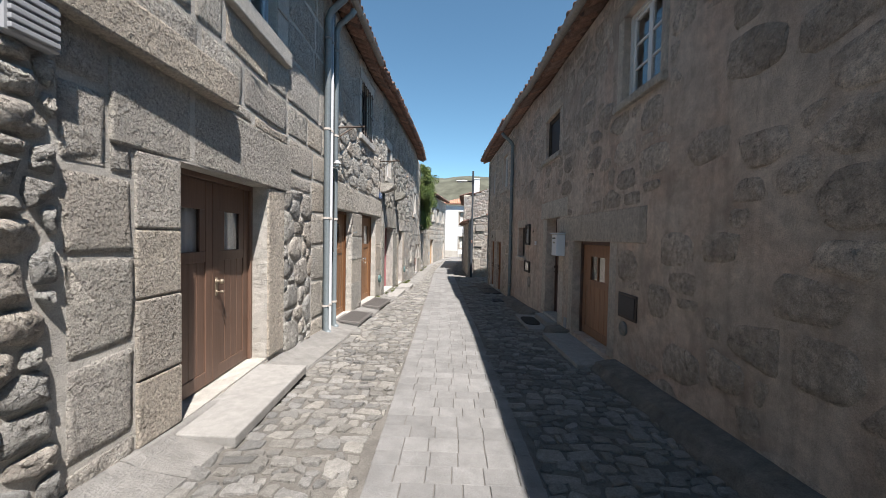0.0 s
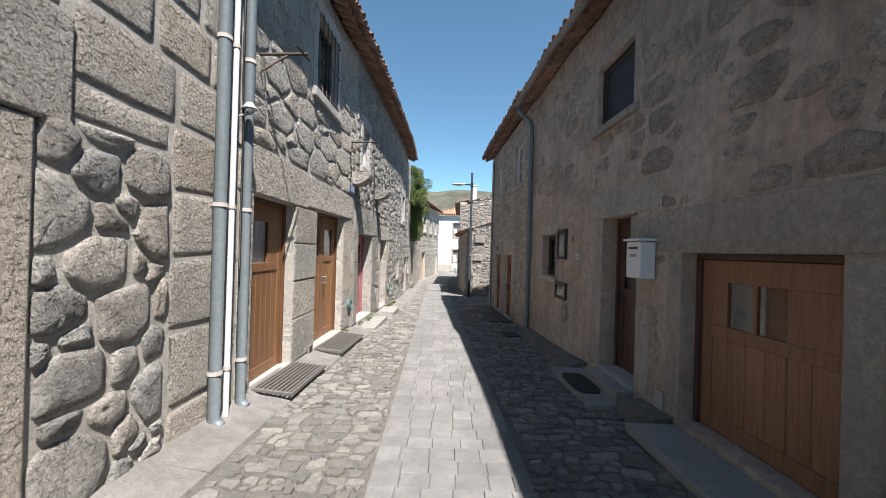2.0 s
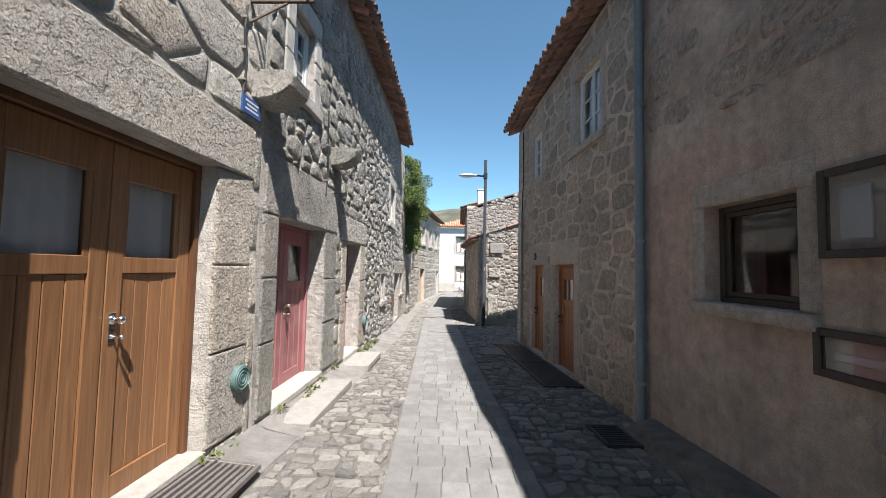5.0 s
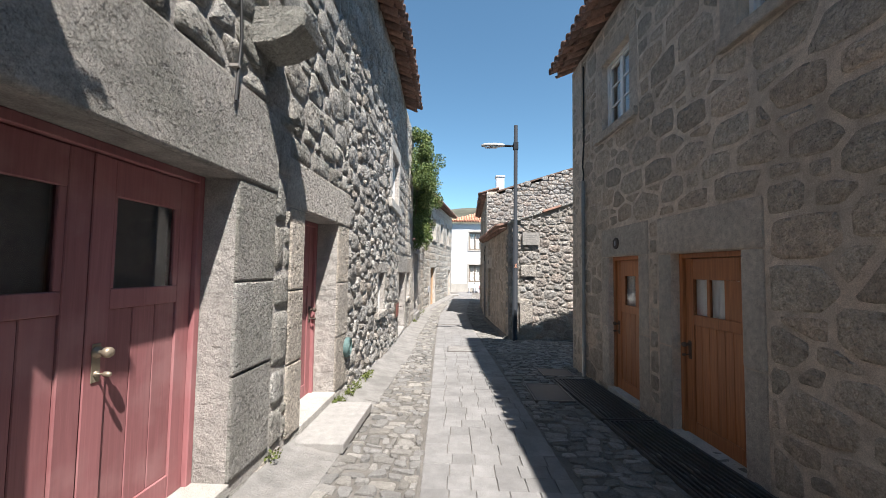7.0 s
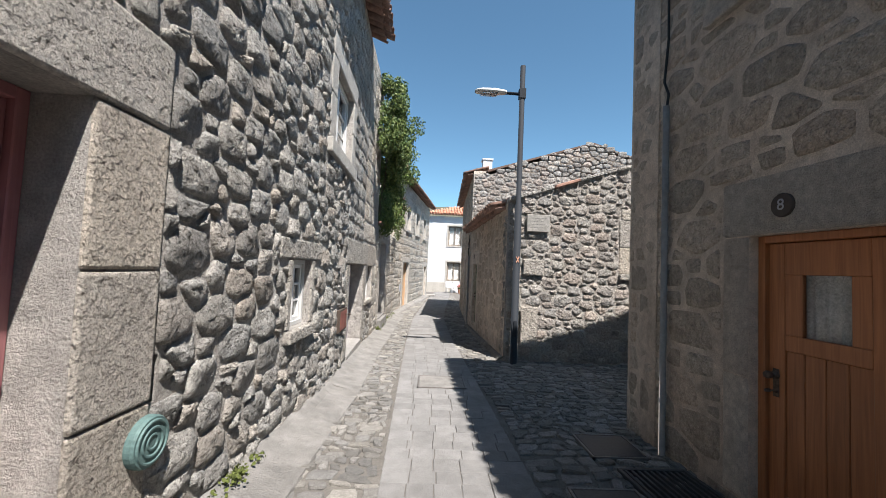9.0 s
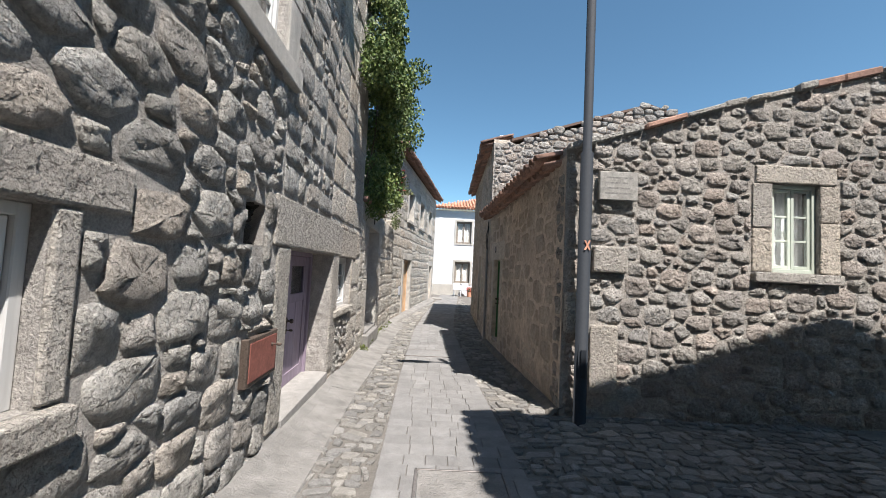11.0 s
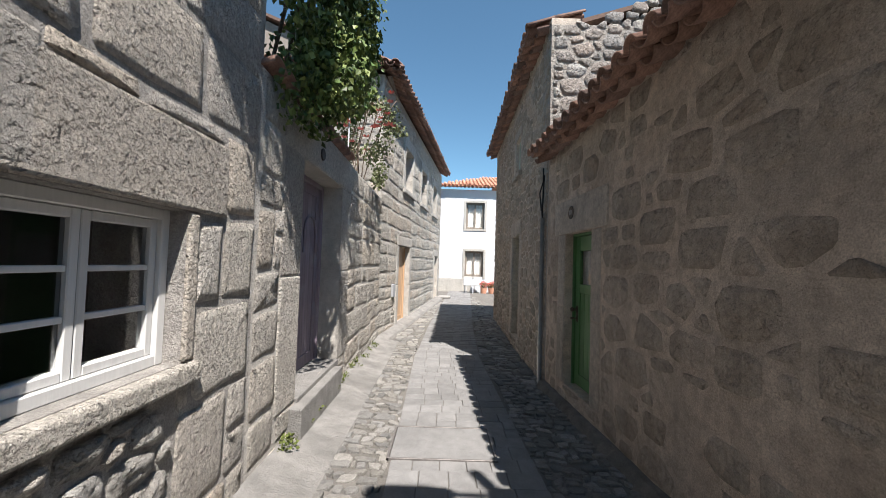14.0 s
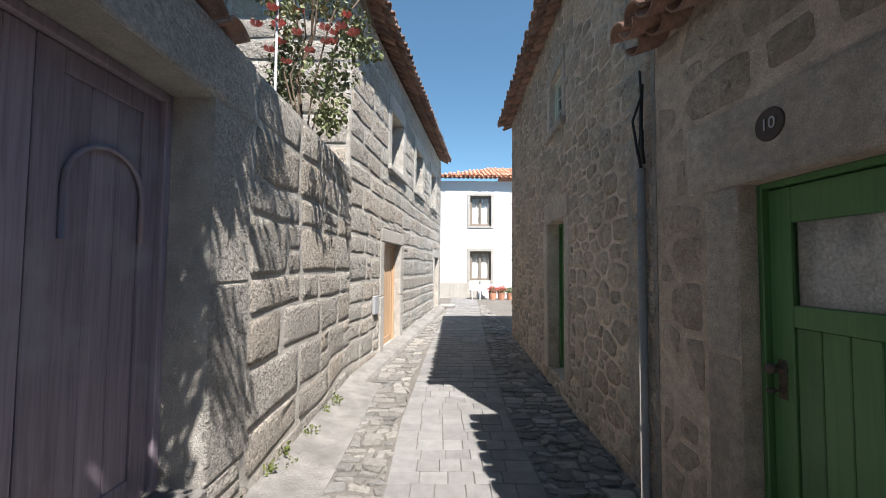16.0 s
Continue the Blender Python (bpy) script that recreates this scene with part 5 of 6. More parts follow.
for i, q in enumerate(wins):
    window(17 + i, "grey-framed window with drawn curtains", WHITE, q, 0.14, HAZEL, 2, 1, curtain=LACE, frame=0.07)
    for k, (a, b, c, d) in enumerate(((q[0] - 0.12, q[0], q[2] - 0.1, q[3] + 0.12), (q[1], q[1] + 0.12, q[2] - 0.1, q[3] + 0.12), (q[0], q[1], q[3], q[3] + 0.12), (q[0], q[1], q[2] - 0.1, q[2]))):
        block("window_surround", WHITE, a, b, c, d, -0.1, 0.03, DRESSED, wall_white, "grey granite window surround")
block("plinth", WHITE, -0.02, 2.0, -1, 0.05, 0.002, 0.05, DRESSED, wall_white, "grey granite plinth")

# ---- gutters, pipes and cables ----
def gutter(label, place, u0, u1, z, over, r=0.065):
    """A half-round zinc gutter under an eave, with brackets."""
    us = [u0, *place.breaks(u0, u1), u1]
    verts, faces, n = [], [], 8
    for u in us:
        for rr in (r, r - 0.006):
            for k in range(n + 1):
                t = math.pi + math.pi * k / n
                verts.append(place(u, z + rr * math.sin(t), over + rr * math.cos(t)))
    m = 2 * (n + 1)
    for i in range(len(us) - 1):
        for k in range(n):
            for o in (0, n + 1):
                faces.append((i * m + o + k, i * m + o + k + 1, (i + 1) * m + o + k + 1, (i + 1) * m + o + k))
        for k in (0, n):
            faces.append((i * m + k, (i + 1) * m + k, (i + 1) * m + n + 1 + k, i * m + n + 1 + k))
    root = own("gutter", label, "gutter", place(u0, z, over))
    put(mesh_ob("trough", verts, faces, ZINC, smooth=True), root)
    for k in range(int((u1 - u0) / 0.9)):
        u = u0 + 0.4 + 0.9 * k
        tube("bracket", [place(u, z + 0.02, over - r - 0.06)] + [place(u, z + (r + 0.004) * math.sin(math.pi + math.pi * j / 6), over + (r + 0.004) * math.cos(math.pi + math.pi * j / 6)) for j in range(7)], 0.006, ZINC, root, 5)
    return root


gutter("grey half-round gutter under the granite house eave", LEFT, -6, 9.0, 5.5, 0.40)
gutter("grey half-round gutter along the rendered house", RIGHT, -6, 11.5, 4.72, 0.39)


def downpipe(label, place, u, z0, z1, r, mat, off=0.07, neck=None, shoe=True):
    root = own("drainpipe", label, "pipe", place(u, z0, off))
    pts = [place(u, z0 + 0.05, off + 0.06), place(u, z0 + 0.11, off), place(u, z1, off)] if shoe else [place(u, z0, off), place(u, z1, off)]
    if neck:
        pts += [place(u, z1 + 0.12, off + 0.05), place(u, z1 + 0.3, neck - 0.05), place(u, z1 + 0.38, neck)]
    tube("pipe", pts, r, mat, root, 12)
    k = z0 + 0.5
    while k < z1:
        tube("collar", [place(u, k, off), place(u, k + 0.035, off)], r + 0.006, ZINC, root, 12)
        k += 1.45
    return root


downpipe("galvanised steel drainpipe on granite wall", LEFT, 6.26, -0.2, 5.0, 0.055, STEEL, 0.075, 0.38)
downpipe("slim white conduit beside the drainpipe", LEFT, 6.40, -0.2, 5.2, 0.024, PVC, 0.1, shoe=False)
downpipe("galvanised steel drainpipe by the timber door", LEFT, 6.69, -0.2, 5.0, 0.05, STEEL, 0.07, 0.38)
downpipe("blue-grey drainpipe on rendered wall", RIGHT, 11.42, -0.4, 4.2, 0.05, STEEL, 0.07, 0.38)
downpipe("thin grey drainpipe at the wall corner", RIGHT, 16.63, -0.55, 2.65, 0.028, ZINC, 0.05, shoe=False)
downpipe("thin grey pipe between outbuilding and house", FAR, 25.7, -0.8, 1.5, 0.028, ZINC, 0.05, shoe=False)
cable = own("wall_cable", "black cable running up the granite corner", "cable", RIGHT(16.65, 2.6, 0.03))
tube("wire", [RIGHT(16.63, 2.6, 0.05), RIGHT(16.6, 2.75, 0.05), RIGHT(16.68, 2.9, 0.04), RIGHT(16.64, 3.3, 0.03), RIGHT(16.66, 4.6, 0.03)], 0.012, BLACK, cable, 6)
cable = own("wall_cable", "tangled black cable hanging above the thin pipe", "cable", FAR(25.70, 1.5, 0.03))
tube("wire", [FAR(25.70, 1.5, 0.05), FAR(25.71, 1.62, 0.06), FAR(25.64, 1.75, 0.07), FAR(25.62, 1.62, 0.08), FAR(25.62, 1.52, 0.07), FAR(25.68, 1.66, 0.06), FAR(25.69, 2.1, 0.04)], 0.012, BLACK, cable, 6)
tube("wire", [FAR(25.70, 1.6, 0.07), FAR(25.73, 1.85, 0.09), FAR(25.66, 2.0, 0.06), FAR(25.70, 2.2, 0.05)], 0.009, BLACK, cable, 6)
cable = own("wall_cable", "thin black cable running down beside drainpipes", "cable", LEFT(6.55, 3.0, 0.05))
tube("wire", [LEFT(6.55, 1.2, 0.1), LEFT(6.53, 2.2, 0.11), LEFT(6.57, 2.6, 0.09), LEFT(6.52, 3.0, 0.1), LEFT(6.55, 5.3, 0.08)], 0.009, BLACK, cable, 6)
cap = own("wall_lamp", "small grey cowl lamp between drainpipes", "lamp", LEFT(6.56, 2.75, 0.12))
tube("arm", [LEFT(6.54, 2.62, 0.02), LEFT(6.54, 2.66, 0.15)], 0.012, ZINC, cap, 8)
bm = bmesh.new()
bmesh.ops.create_cone(bm, cap_ends=True, segments=16, radius1=0.07, radius2=0.03, depth=0.06, matrix=Matrix.Translation(LEFT(6.56, 2.74, 0.15)))
put(part("shade", bm, PVC), cap)
bm = bmesh.new()
bmesh.ops.create_uvsphere(bm, u_segments=12, v_segments=8, radius=0.035, matrix=Matrix.Translation(LEFT(6.56, 2.69, 0.15)))
put(part("bulb_glass", bm, CLOUDY, smooth=True), cap)

# ---- small fixtures of the left walls ----
vent = own("wall_vent", "square pale vent grille with slats", "vent", LEFT(1.8, 2.4, 0.05))
piece("vent_frame", LEFT, 1.66, 1.92, 2.38, 2.62, 0.0, 0.075, PVC, vent, bevel=0.01)
for k in range(5):
    piece("slat", LEFT, 1.68, 1.90, 2.40 + 0.04 * k, 2.425 + 0.04 * k, 0.075, 0.095, PVC, vent, bevel=0.003)
block("string_course", LEFT, -2.0, 3.5, 2.62, 2.92, 0.0, 0.13, GRANITE, wall_left_a, "projecting granite ledge over the door", 0.025, 2)


def iron_bracket(u, z, reach, label):
    root = own("iron_bracket", label, "bracket", LEFT(u, z, 0))
    tube("bar", [LEFT(u, z, -0.02), LEFT(u + 0.03, z + 0.03, reach)], 0.016, IRON, root, 6)
    tube("stay", [LEFT(u, z - 0.2, -0.02), LEFT(u + 0.02, z + 0.01, reach * 0.6)], 0.012, IRON, root, 6)
    tube("cross_bar", [LEFT(u - 0.18, z + 0.02, reach * 0.92), LEFT(u + 0.2, z + 0.04, reach * 0.92)], 0.012, IRON, root, 6)


iron_bracket(7.0, 3.45, 0.5, "rusty iron wall bracket above timber door")
iron_bracket(10.65, 3.55, 0.55, "rusty iron wall bracket above street plate")
plate = own("street_plate", "small blue enamel street name plate", "sign", LEFT(10.66, 2.55, 0))
piece("plate", LEFT, 10.53, 10.8, 2.53, 2.68, 0.04, 0.055, BLUE_TILE, plate, bevel=0.003)
for k in range(3):
    piece("lettering_bar", LEFT, 10.57 + 0.02 * (k % 2), 10.76 - 0.02 * (k % 2), 2.565 + 0.035 * k, 2.58 + 0.035 * k, 0.055, 0.057, MAILBOX, plate, "white writing bar", bevel=0)


def corbel(u, z, w, label):
    """A carved stone bracket: a block whose underside curves back to the wall."""
    prof = [(0.0, 0.0), (0.34, 0.0), (0.38, -0.04), (0.36, -0.13), (0.28, -0.2), (0.16, -0.25), (0.0, -0.27)]
    verts, faces = [], []
    for u_ in (u, u + 0.02, u + w - 0.02, u + w):
        s = 0.97 if u_ in (u, u + w) else 1.0
        for d, h in prof:
            verts.append(LEFT(u_, z + h * s, d * s + (0.0 if d else -0.1)))
    n = len(prof)
    for i in range(3):
        for k in range(n - 1):
            faces.append((i * n + k, i * n + k + 1, (i + 1) * n + k + 1, (i + 1) * n + k))
    faces += [tuple(range(n)), tuple(3 * n + k for k in range(n))]
    return tagged(mesh_ob("stone_corbel", verts, faces, LICHEN), label, "corbel")


corbel(10.72, 2.98, 0.36, "projecting carved granite corbel stained dark")
corbel(12.8, 2.95, 0.32, "projecting carved granite corbel stained dark")
for u, z, r in ((15.09, 0.18, 0.12), (10.7, 0.28, 0.11)):
    root = own("meter_cover", "round teal enamel cover plate on wall", "cover", LEFT(u, z - r, 0.05))
    disc("plate", LEFT, u, z, 0.0, 0.062, r, TEAL, root, ((0.86, 0.008), (0.6, 0.008), (0.34, 0.006)))
panel_box = own("wall_hatch", "rusty red metal hatch set in rubble", "hatch", LEFT(18.96, 0.08, 0.05))
piece("hatch_frame", LEFT, 18.7, 19.22, 0.07, 0.40, 0.0, 0.05, IRON, panel_box)
piece("hatch_door", LEFT, 18.73, 19.19, 0.10, 0.37, 0.05, 0.056, RUST_PANEL, panel_box)
knob("hatch_knob", LEFT, 19.1, 0.3, 0.056, 0.012, IRON, panel_box)
plate = own("door_number_plate", "small dark number plate over mauve door", "sign", LEFT(24.2, 1.83, 0.02))
disc("plate", LEFT, 24.2, 1.88, 0.0, 0.03, 0.06, METER, plate)
box = own("letter_plate", "small white plate on granite house", "cover", HOUSE(29.5, 0.0, 0.03))
piece("plate", HOUSE, 29.4, 29.62, 0.0, 0.3, 0.0, 0.05, PVC, box)

for u, z0, z1 in ((10.55, 2.68, 3.45), (12.6, 2.2, 3.6)):
    line = own("wall_cable", "thin black cable clipped down the granite wall", "cable", LEFT(u, z0, 0.04))
    tube("wire", [LEFT(u, z0, 0.04), LEFT(u + 0.02, z0 + 0.3 * (z1 - z0), 0.05), LEFT(u - 0.02, z0 + 0.7 * (z1 - z0), 0.045), LEFT(u + 0.01, z1, 0.04)], 0.01, BLACK, line, 6)
    for k in range(3):
        piece("clip", LEFT, u - 0.018, u + 0.018, z0 + (z1 - z0) * (0.15 + 0.35 * k), z0 + (z1 - z0) * (0.15 + 0.35 * k) + 0.02, 0.0, 0.055, ZINC, line, bevel=0.002)
grille = own("air_grille", "small dark grille low between timber doors", "vent", LEFT(8.72, -0.2, 0.02))
piece("grille_frame", LEFT, 8.66, 8.8, -0.17, -0.05, 0.0, 0.034, ZINC, grille, bevel=0.003)
for k in range(3):
    piece("slat", LEFT, 8.675, 8.785, -0.155 + 0.034 * k, -0.14 + 0.034 * k, 0.034, 0.038, METER, grille, bevel=0)
hook = own("door_hook", "small steel door hook on granite jamb", "hook", LEFT(8.1, 1.55, 0.03))
piece("hook_plate", LEFT, 8.09, 8.13, 1.52, 1.57, 0.0, 0.034, ZINC, hook, bevel=0.003)
tube("hook_arm", [LEFT(8.11, 1.55, 0.03), LEFT(8.11, 1.55, 0.09), LEFT(8.11, 1.58, 0.1)], 0.007, STEEL, hook, 6)

# ---- steps, kerbs and grates along the left ----
def loft(name, place, u0, u1, prof, mat, label, step=0.7, wob=0.012, seed=0):
    """A strip along a wall, its section given as (distance out, height over the ground)."""
    n = max(2, int((u1 - u0) / step))
    verts, faces = [], []
    for i in range(n + 1):
        u = u0 + (u1 - u0) * i / n
        for k, (d, h) in enumerate(prof):
            q = noise.noise(Vector((u * 2.1, k * 3.7, seed)))
            verts.append(place(u, ground_z(u) + h + wob * q * (h > 0), d + (wob * 2 * q if 0 < k < len(prof) - 1 else 0)))
    m = len(prof)
    for i in range(n):
        for k in range(m - 1):
            faces.append((i * m + k, i * m + k + 1, (i + 1) * m + k + 1, (i + 1) * m + k))
    faces += [tuple(range(m)), tuple(n * m + k for k in range(m))]
    return tagged(mesh_ob(name, verts, faces, mat, smooth=False), label, "kerb", kind="structure")


for k, (a, b) in enumerate(((-2, 2.3), (2.31, 5.6), (5.61, 8.6), (8.61, 11.0), (11.01, 15.0), (15.01, 18.2), (18.21, 21.0), (21.01, 25.0), (25.01, 28.3))):
    loft("kerb", LEFT, a, b, ((-0.05, 0.12), (0.05, 0.11), (0.14, 0.075), (0.3, 0.045), (0.44, 0.022), (0.47, -0.04)), CONCRETE, "worn concrete gutter slab along wall foot", seed=k)
loft("kerb", HOUSE, 28.3, 37.5, ((-0.05, 0.1), (0.1, 0.09), (0.24, 0.05), (0.3, -0.04)), CONCRETE, "worn concrete gutter slab along wall foot", seed=20)
for k, (a, b) in enumerate(((-2, 4.84), (6.52, 7.05), (8.46, 11.3))):
    loft("kerb", RIGHT, a, b, ((-0.05, 0.16), (0.1, 0.15), (0.24, 0.12), (0.3, 0.03), (0.31, -0.04)), DUSTY, "dusty concrete ledge at wall foot", seed=31 + 3 * k)
loft("kerb", LOW, 20.5, 25.6, ((-0.05, 0.1), (0.06, 0.08), (0.14, -0.03)), DUSTY, "thin cement fillet at wall foot", seed=32)


def slab_step(label, place, u0, u1, top, d0, d1, thick=0.09, mat=None, below=True):
    root = own("door_step", label, "step", place((u0 + u1) / 2, top - thick, d0))
    piece("tread", place, u0, u1, top - thick, top, d0, d1, mat or STEP, root, bevel=0.012, segments=2)
    if below:
        piece("bearer", place, u0 + 0.25, u1 - 0.1, ground_z(u0) - 0.1, top - thick, d0, d1 - 0.1, CONCRETE, root, bevel=0.01)
    return root


slab_step("pale granite doorstep slab before brown door", LEFT, 2.7, 4.25, 0.012, -0.18, 0.53)
slab_step("pale granite doorstep before red door", LEFT, 11.2, 12.7, -0.28, 0.01, 0.45)
slab_step("pale granite doorstep before narrow red door", LEFT, 13.6, 14.62, -0.32, 0.01, 0.47)
slab_step("stone sill step under purple door", LEFT, 19.52, 21.08, -0.47, -0.2, 0.03, 0.12)
slab_step("rough stone step under mauve door", LEFT, 23.6, 24.95, -0.41, -0.2, 0.12, 0.3, CONCRETE)
slab_step("pale stone step before granite house", HOUSE, 36.9, 37.6, -0.6, 0.05, 0.6, 0.08)
slab_step("stone doorstep before the dark door", RIGHT, 7.08, 8.42, -0.17, 0.06, 0.55, 0.07)
slab_step("inner stone step under the dark door", RIGHT, 7.2, 8.1, -0.06, -0.18, 0.2, 0.12)
slab_step("stone doorstep before the store door", RIGHT, 4.88, 6.5, -0.09, 0.0, 0.46, 0.08)
mat_ob = own("door_mat", "dark oval coir mat on doorstep", "mat", RIGHT(7.75, -0.17, 0.37))
bm = bmesh.new()
ring = []
for z in (-0.169, -0.154):
    ring.append([bm.verts.new(RIGHT(7.76 + 0.36 * math.copysign(abs(math.cos(t)) ** 0.45, math.cos(t)), z, 0.375 + 0.15 * math.copysign(abs(math.sin(t)) ** 0.6, math.sin(t)))) for t in [2 * math.pi * k / 28 for k in range(28)]])
for k in range(28):
    bm.faces.new((ring[0][k], ring[0][(k + 1) % 28], ring[1][(k + 1) % 28], ring[1][k]))
bm.faces.new(ring[1])
put(part("coir_pad", bm, MAT_FIBRE), mat_ob)


def grate(label, place, u0, u1, d0, d1, lift, bars, mat, along=True, fall=0.04):
    """A steel grating: a frame and bars laid over the gutter."""
    root = own("drain_grate", label, "grate", place(u0, ground_z(u0) + lift, d0))

    def tilt(u, z, d):
        return place(u, ground_z(u) + lift + z - fall * (d - d0) / (d1 - d0), d)

    tilt_place = tilt
    for q in ((u0, u1, d0, d0 + 0.03), (u0, u1, d1 - 0.03, d1), (u0, u0 + 0.03, d0 + 0.03, d1 - 0.03), (u1 - 0.03, u1, d0 + 0.03, d1 - 0.03)):
        put(block("grate_frame", tilt_place, q[0], q[1], -0.02, 0.015, q[2], q[3], mat, None, "", 0.003), root)
    for k in range(bars):
        if along:
            c = d0 + 0.03 + (d1 - d0 - 0.06) * (k + 0.5) / bars
            put(block("grate_bar", tilt_place, u0 + 0.03, u1 - 0.03, -0.015, 0.012, c - 0.011, c + 0.011, mat, None, "", 0.002), root)
        else:
            c = u0 + 0.03 + (u1 - u0 - 0.06) * (k + 0.5) / bars
            put(block("grate_bar", tilt_place, c - 0.011, c + 0.011, -0.015, 0.012, d0 + 0.03, d1 - 0.03, mat, None, "", 0.002), root)
    return root


grate("brown steel grating bridging the gutter by timber door", LEFT, 6.98, 8.1, 0.03, 0.47, 0.13, 8, GRATE)
grate("brown steel grating bridging the gutter by double door", LEFT, 8.9, 10.3, 0.03, 0.47, 0.13, 8, GRATE)
grate("long dark steel drain grating along wall foot", RIGHT, 12.9, 14.55, 0.06, 0.62, 0.03, 10, DARK_GRATE, fall=0)
grate("long dark steel drain grating along wall foot", RIGHT, 14.58, 16.3, 0.06, 0.62, 0.03, 10, DARK_GRATE, fall=0)
grate("small dark steel drain grating by drainpipe", RIGHT, 10.95, 11.45, 0.3, 0.62, 0.03, 8, DARK_GRATE, along=False, fall=0)


def cover_in_lane(label, x0, x1, y0, y1, mat):
    z = ground_z((y0 + y1) / 2) + 0.027
    plane = lambda u, zz, d: Vector((u, d, ground_z(d) + zz))
    root = own("manhole_cover", label, "cover", (x0, y0, z))
    put(block("cover_slab", plane, x0 + 0.025, x1 - 0.025, 0.0, 0.034, y0 + 0.025, y1 - 0.025, mat, None, "", 0.004), root)
    for q in ((x0, x1, y0, y0 + 0.02), (x0, x1, y1 - 0.02, y1), (x0, x0 + 0.02, y0, y1), (x1 - 0.02, x1, y0, y1)):
        put(block("cover_frame", plane, q[0], q[1], 0.0, 0.037, q[2], q[3], GRATE, None, "", 0.002), root)


cover_in_lane("square paved inspection cover with steel rim", -0.82, -0.15, 18.45, 19.08, CONCRETE)
cover_in_lane("square paved inspection cover with steel rim", -1.28, -0.4, 23.45, 24.1, PAVER)
cover_in_lane("dark iron cover among shaded cobbles", 0.75, 1.25, 16.5, 17.0, DARK_GRATE)
cover_in_lane("dark iron cover among shaded cobbles", 0.35, 0.85, 15.2, 16.0, DARK_GRATE)

# ---- small fixtures of the right walls ----
hat = own("wall_vent", "dark recessed metal vent flap in render", "vent", RIGHT(4.5, 0.6, 0))
piece("vent_frame", RIGHT, 4.33, 4.78, 0.57, 0.87, 0.004, 0.02, METER, hat)
piece("flap", RIGHT, 4.36, 4.75, 0.6, 0.84, 0.02, 0.03, SCREEN, hat)
root = own("meter_cover", "round grey cap on the rendered wall", "cover", RIGHT(4.64, 0.39, 0))
disc("plate", RIGHT, 4.64, 0.44, 0.0, 0.03, 0.085, CONCRETE, root, ((0.8, 0.006), (0.4, 0.006)))
root = own("meter_cover", "round dark cover low on rendered wall", "cover", RIGHT(9.26, 0.35, 0))
disc("plate", RIGHT, 9.26, 0.46, 0.0, 0.02, 0.13, ZINC, root, ((0.85, 0.006),))
mail = own("mailbox", "white metal mailbox hung beside dark door", "mailbox", RIGHT(6.98, 1.2, 0.02))
piece("box_body", RIGHT, 6.84, 7.12, 1.2, 1.58, 0.012, 0.17, MAILBOX, mail, bevel=0.012, segments=2)
piece("lid", RIGHT, 6.82, 7.14, 1.585, 1.61, 0.012, 0.2, MAILBOX, mail, bevel=0.006)
piece("slot", RIGHT, 6.89, 7.07, 1.50, 1.525, 0.17, 0.173, METER, mail, "dark letter slot", bevel=0)
piece("name_card", RIGHT, 6.92, 7.04, 1.42, 1.45, 0.17, 0.172, ZINC, mail, bevel=0)
box = own("cover_plate", "small white cover plate low on wall", "cover", RIGHT(6.73, -0.05, 0))
piece("plate", RIGHT, 6.67, 6.79, -0.05, 0.13, 0.004, 0.02, PVC, box)


def meter_box(u0, u1, z0, z1, label):
    root = own("meter_box", label, "meter box", RIGHT(u0, z0, 0))
    for q in ((u0, u0 + 0.045, z0, z1), (u1 - 0.045, u1, z0, z1), (u0 + 0.045, u1 - 0.045, z0, z0 + 0.045), (u0 + 0.045, u1 - 0.045, z1 - 0.045, z1)):
        piece("frame_bar", RIGHT, *q, 0.004, 0.045, METER, root)
    pane("glass_pane", RIGHT, u0 + 0.045, u1 - 0.045, z0 + 0.045, z1 - 0.045, 0.03, root)
    piece("back_plate", RIGHT, u0 + 0.045, u1 - 0.045, z0 + 0.045, z1 - 0.045, 0.002, 0.008, ZINC, root)
    piece("meter", RIGHT, u0 + 0.15, u1 - 0.1, z0 + 0.1, z1 - 0.12, 0.008, 0.02, PVC, root, "pale meter behind glass")


meter_box(9.21, 9.62, 1.34, 1.84, "black-framed glazed meter box on wall")
meter_box(9.17, 9.67, 0.68, 0.95, "low black-framed glazed meter box on wall")
bell = own("doorbell", "small white doorbell box", "doorbell", RIGHT(8.81, 1.36, 0))
piece("plate", RIGHT, 8.77, 8.86, 1.35, 1.44, 0.004, 0.025, MAILBOX, bell)
disc("button", RIGHT, 8.815, 1.395, 0.025, 0.032, 0.014, ZINC, bell)
sign = own("lodging_sign", "transparent plate with blue letters AL", "sign", RIGHT(8.98, 1.62, 0))
plate = piece("plate", RIGHT, 8.88, 9.08, 1.61, 1.74, 0.004, 0.012, PLASTER, sign)
words("AL", RIGHT, 8.99, 1.672, 0.014, 0.1, IRON, sign, -1)


def number(text, place, u, z, r, label, right=-1, size=0.1):
    root = own("house_number", label, "sign", place(u, z - r, 0))
    disc("plate", place, u, z, 0.0, 0.026, r, METER, root)
    words(text, place, u, z, 0.029, size, PVC, root, right)


number("8", RIGHT, 15.52, 1.545, 0.075, "dark round house number plate reading 8")
number("10", LOW, 24.72, 1.45, 0.075, "dark round house number plate reading 10", size=0.075)

# ---- stone plaque, lamp post ----
pl = own("stone_plaque", "pale square stone plaque on rubble gable", "plaque", GABLE(0.58, 1.83, 0.05))
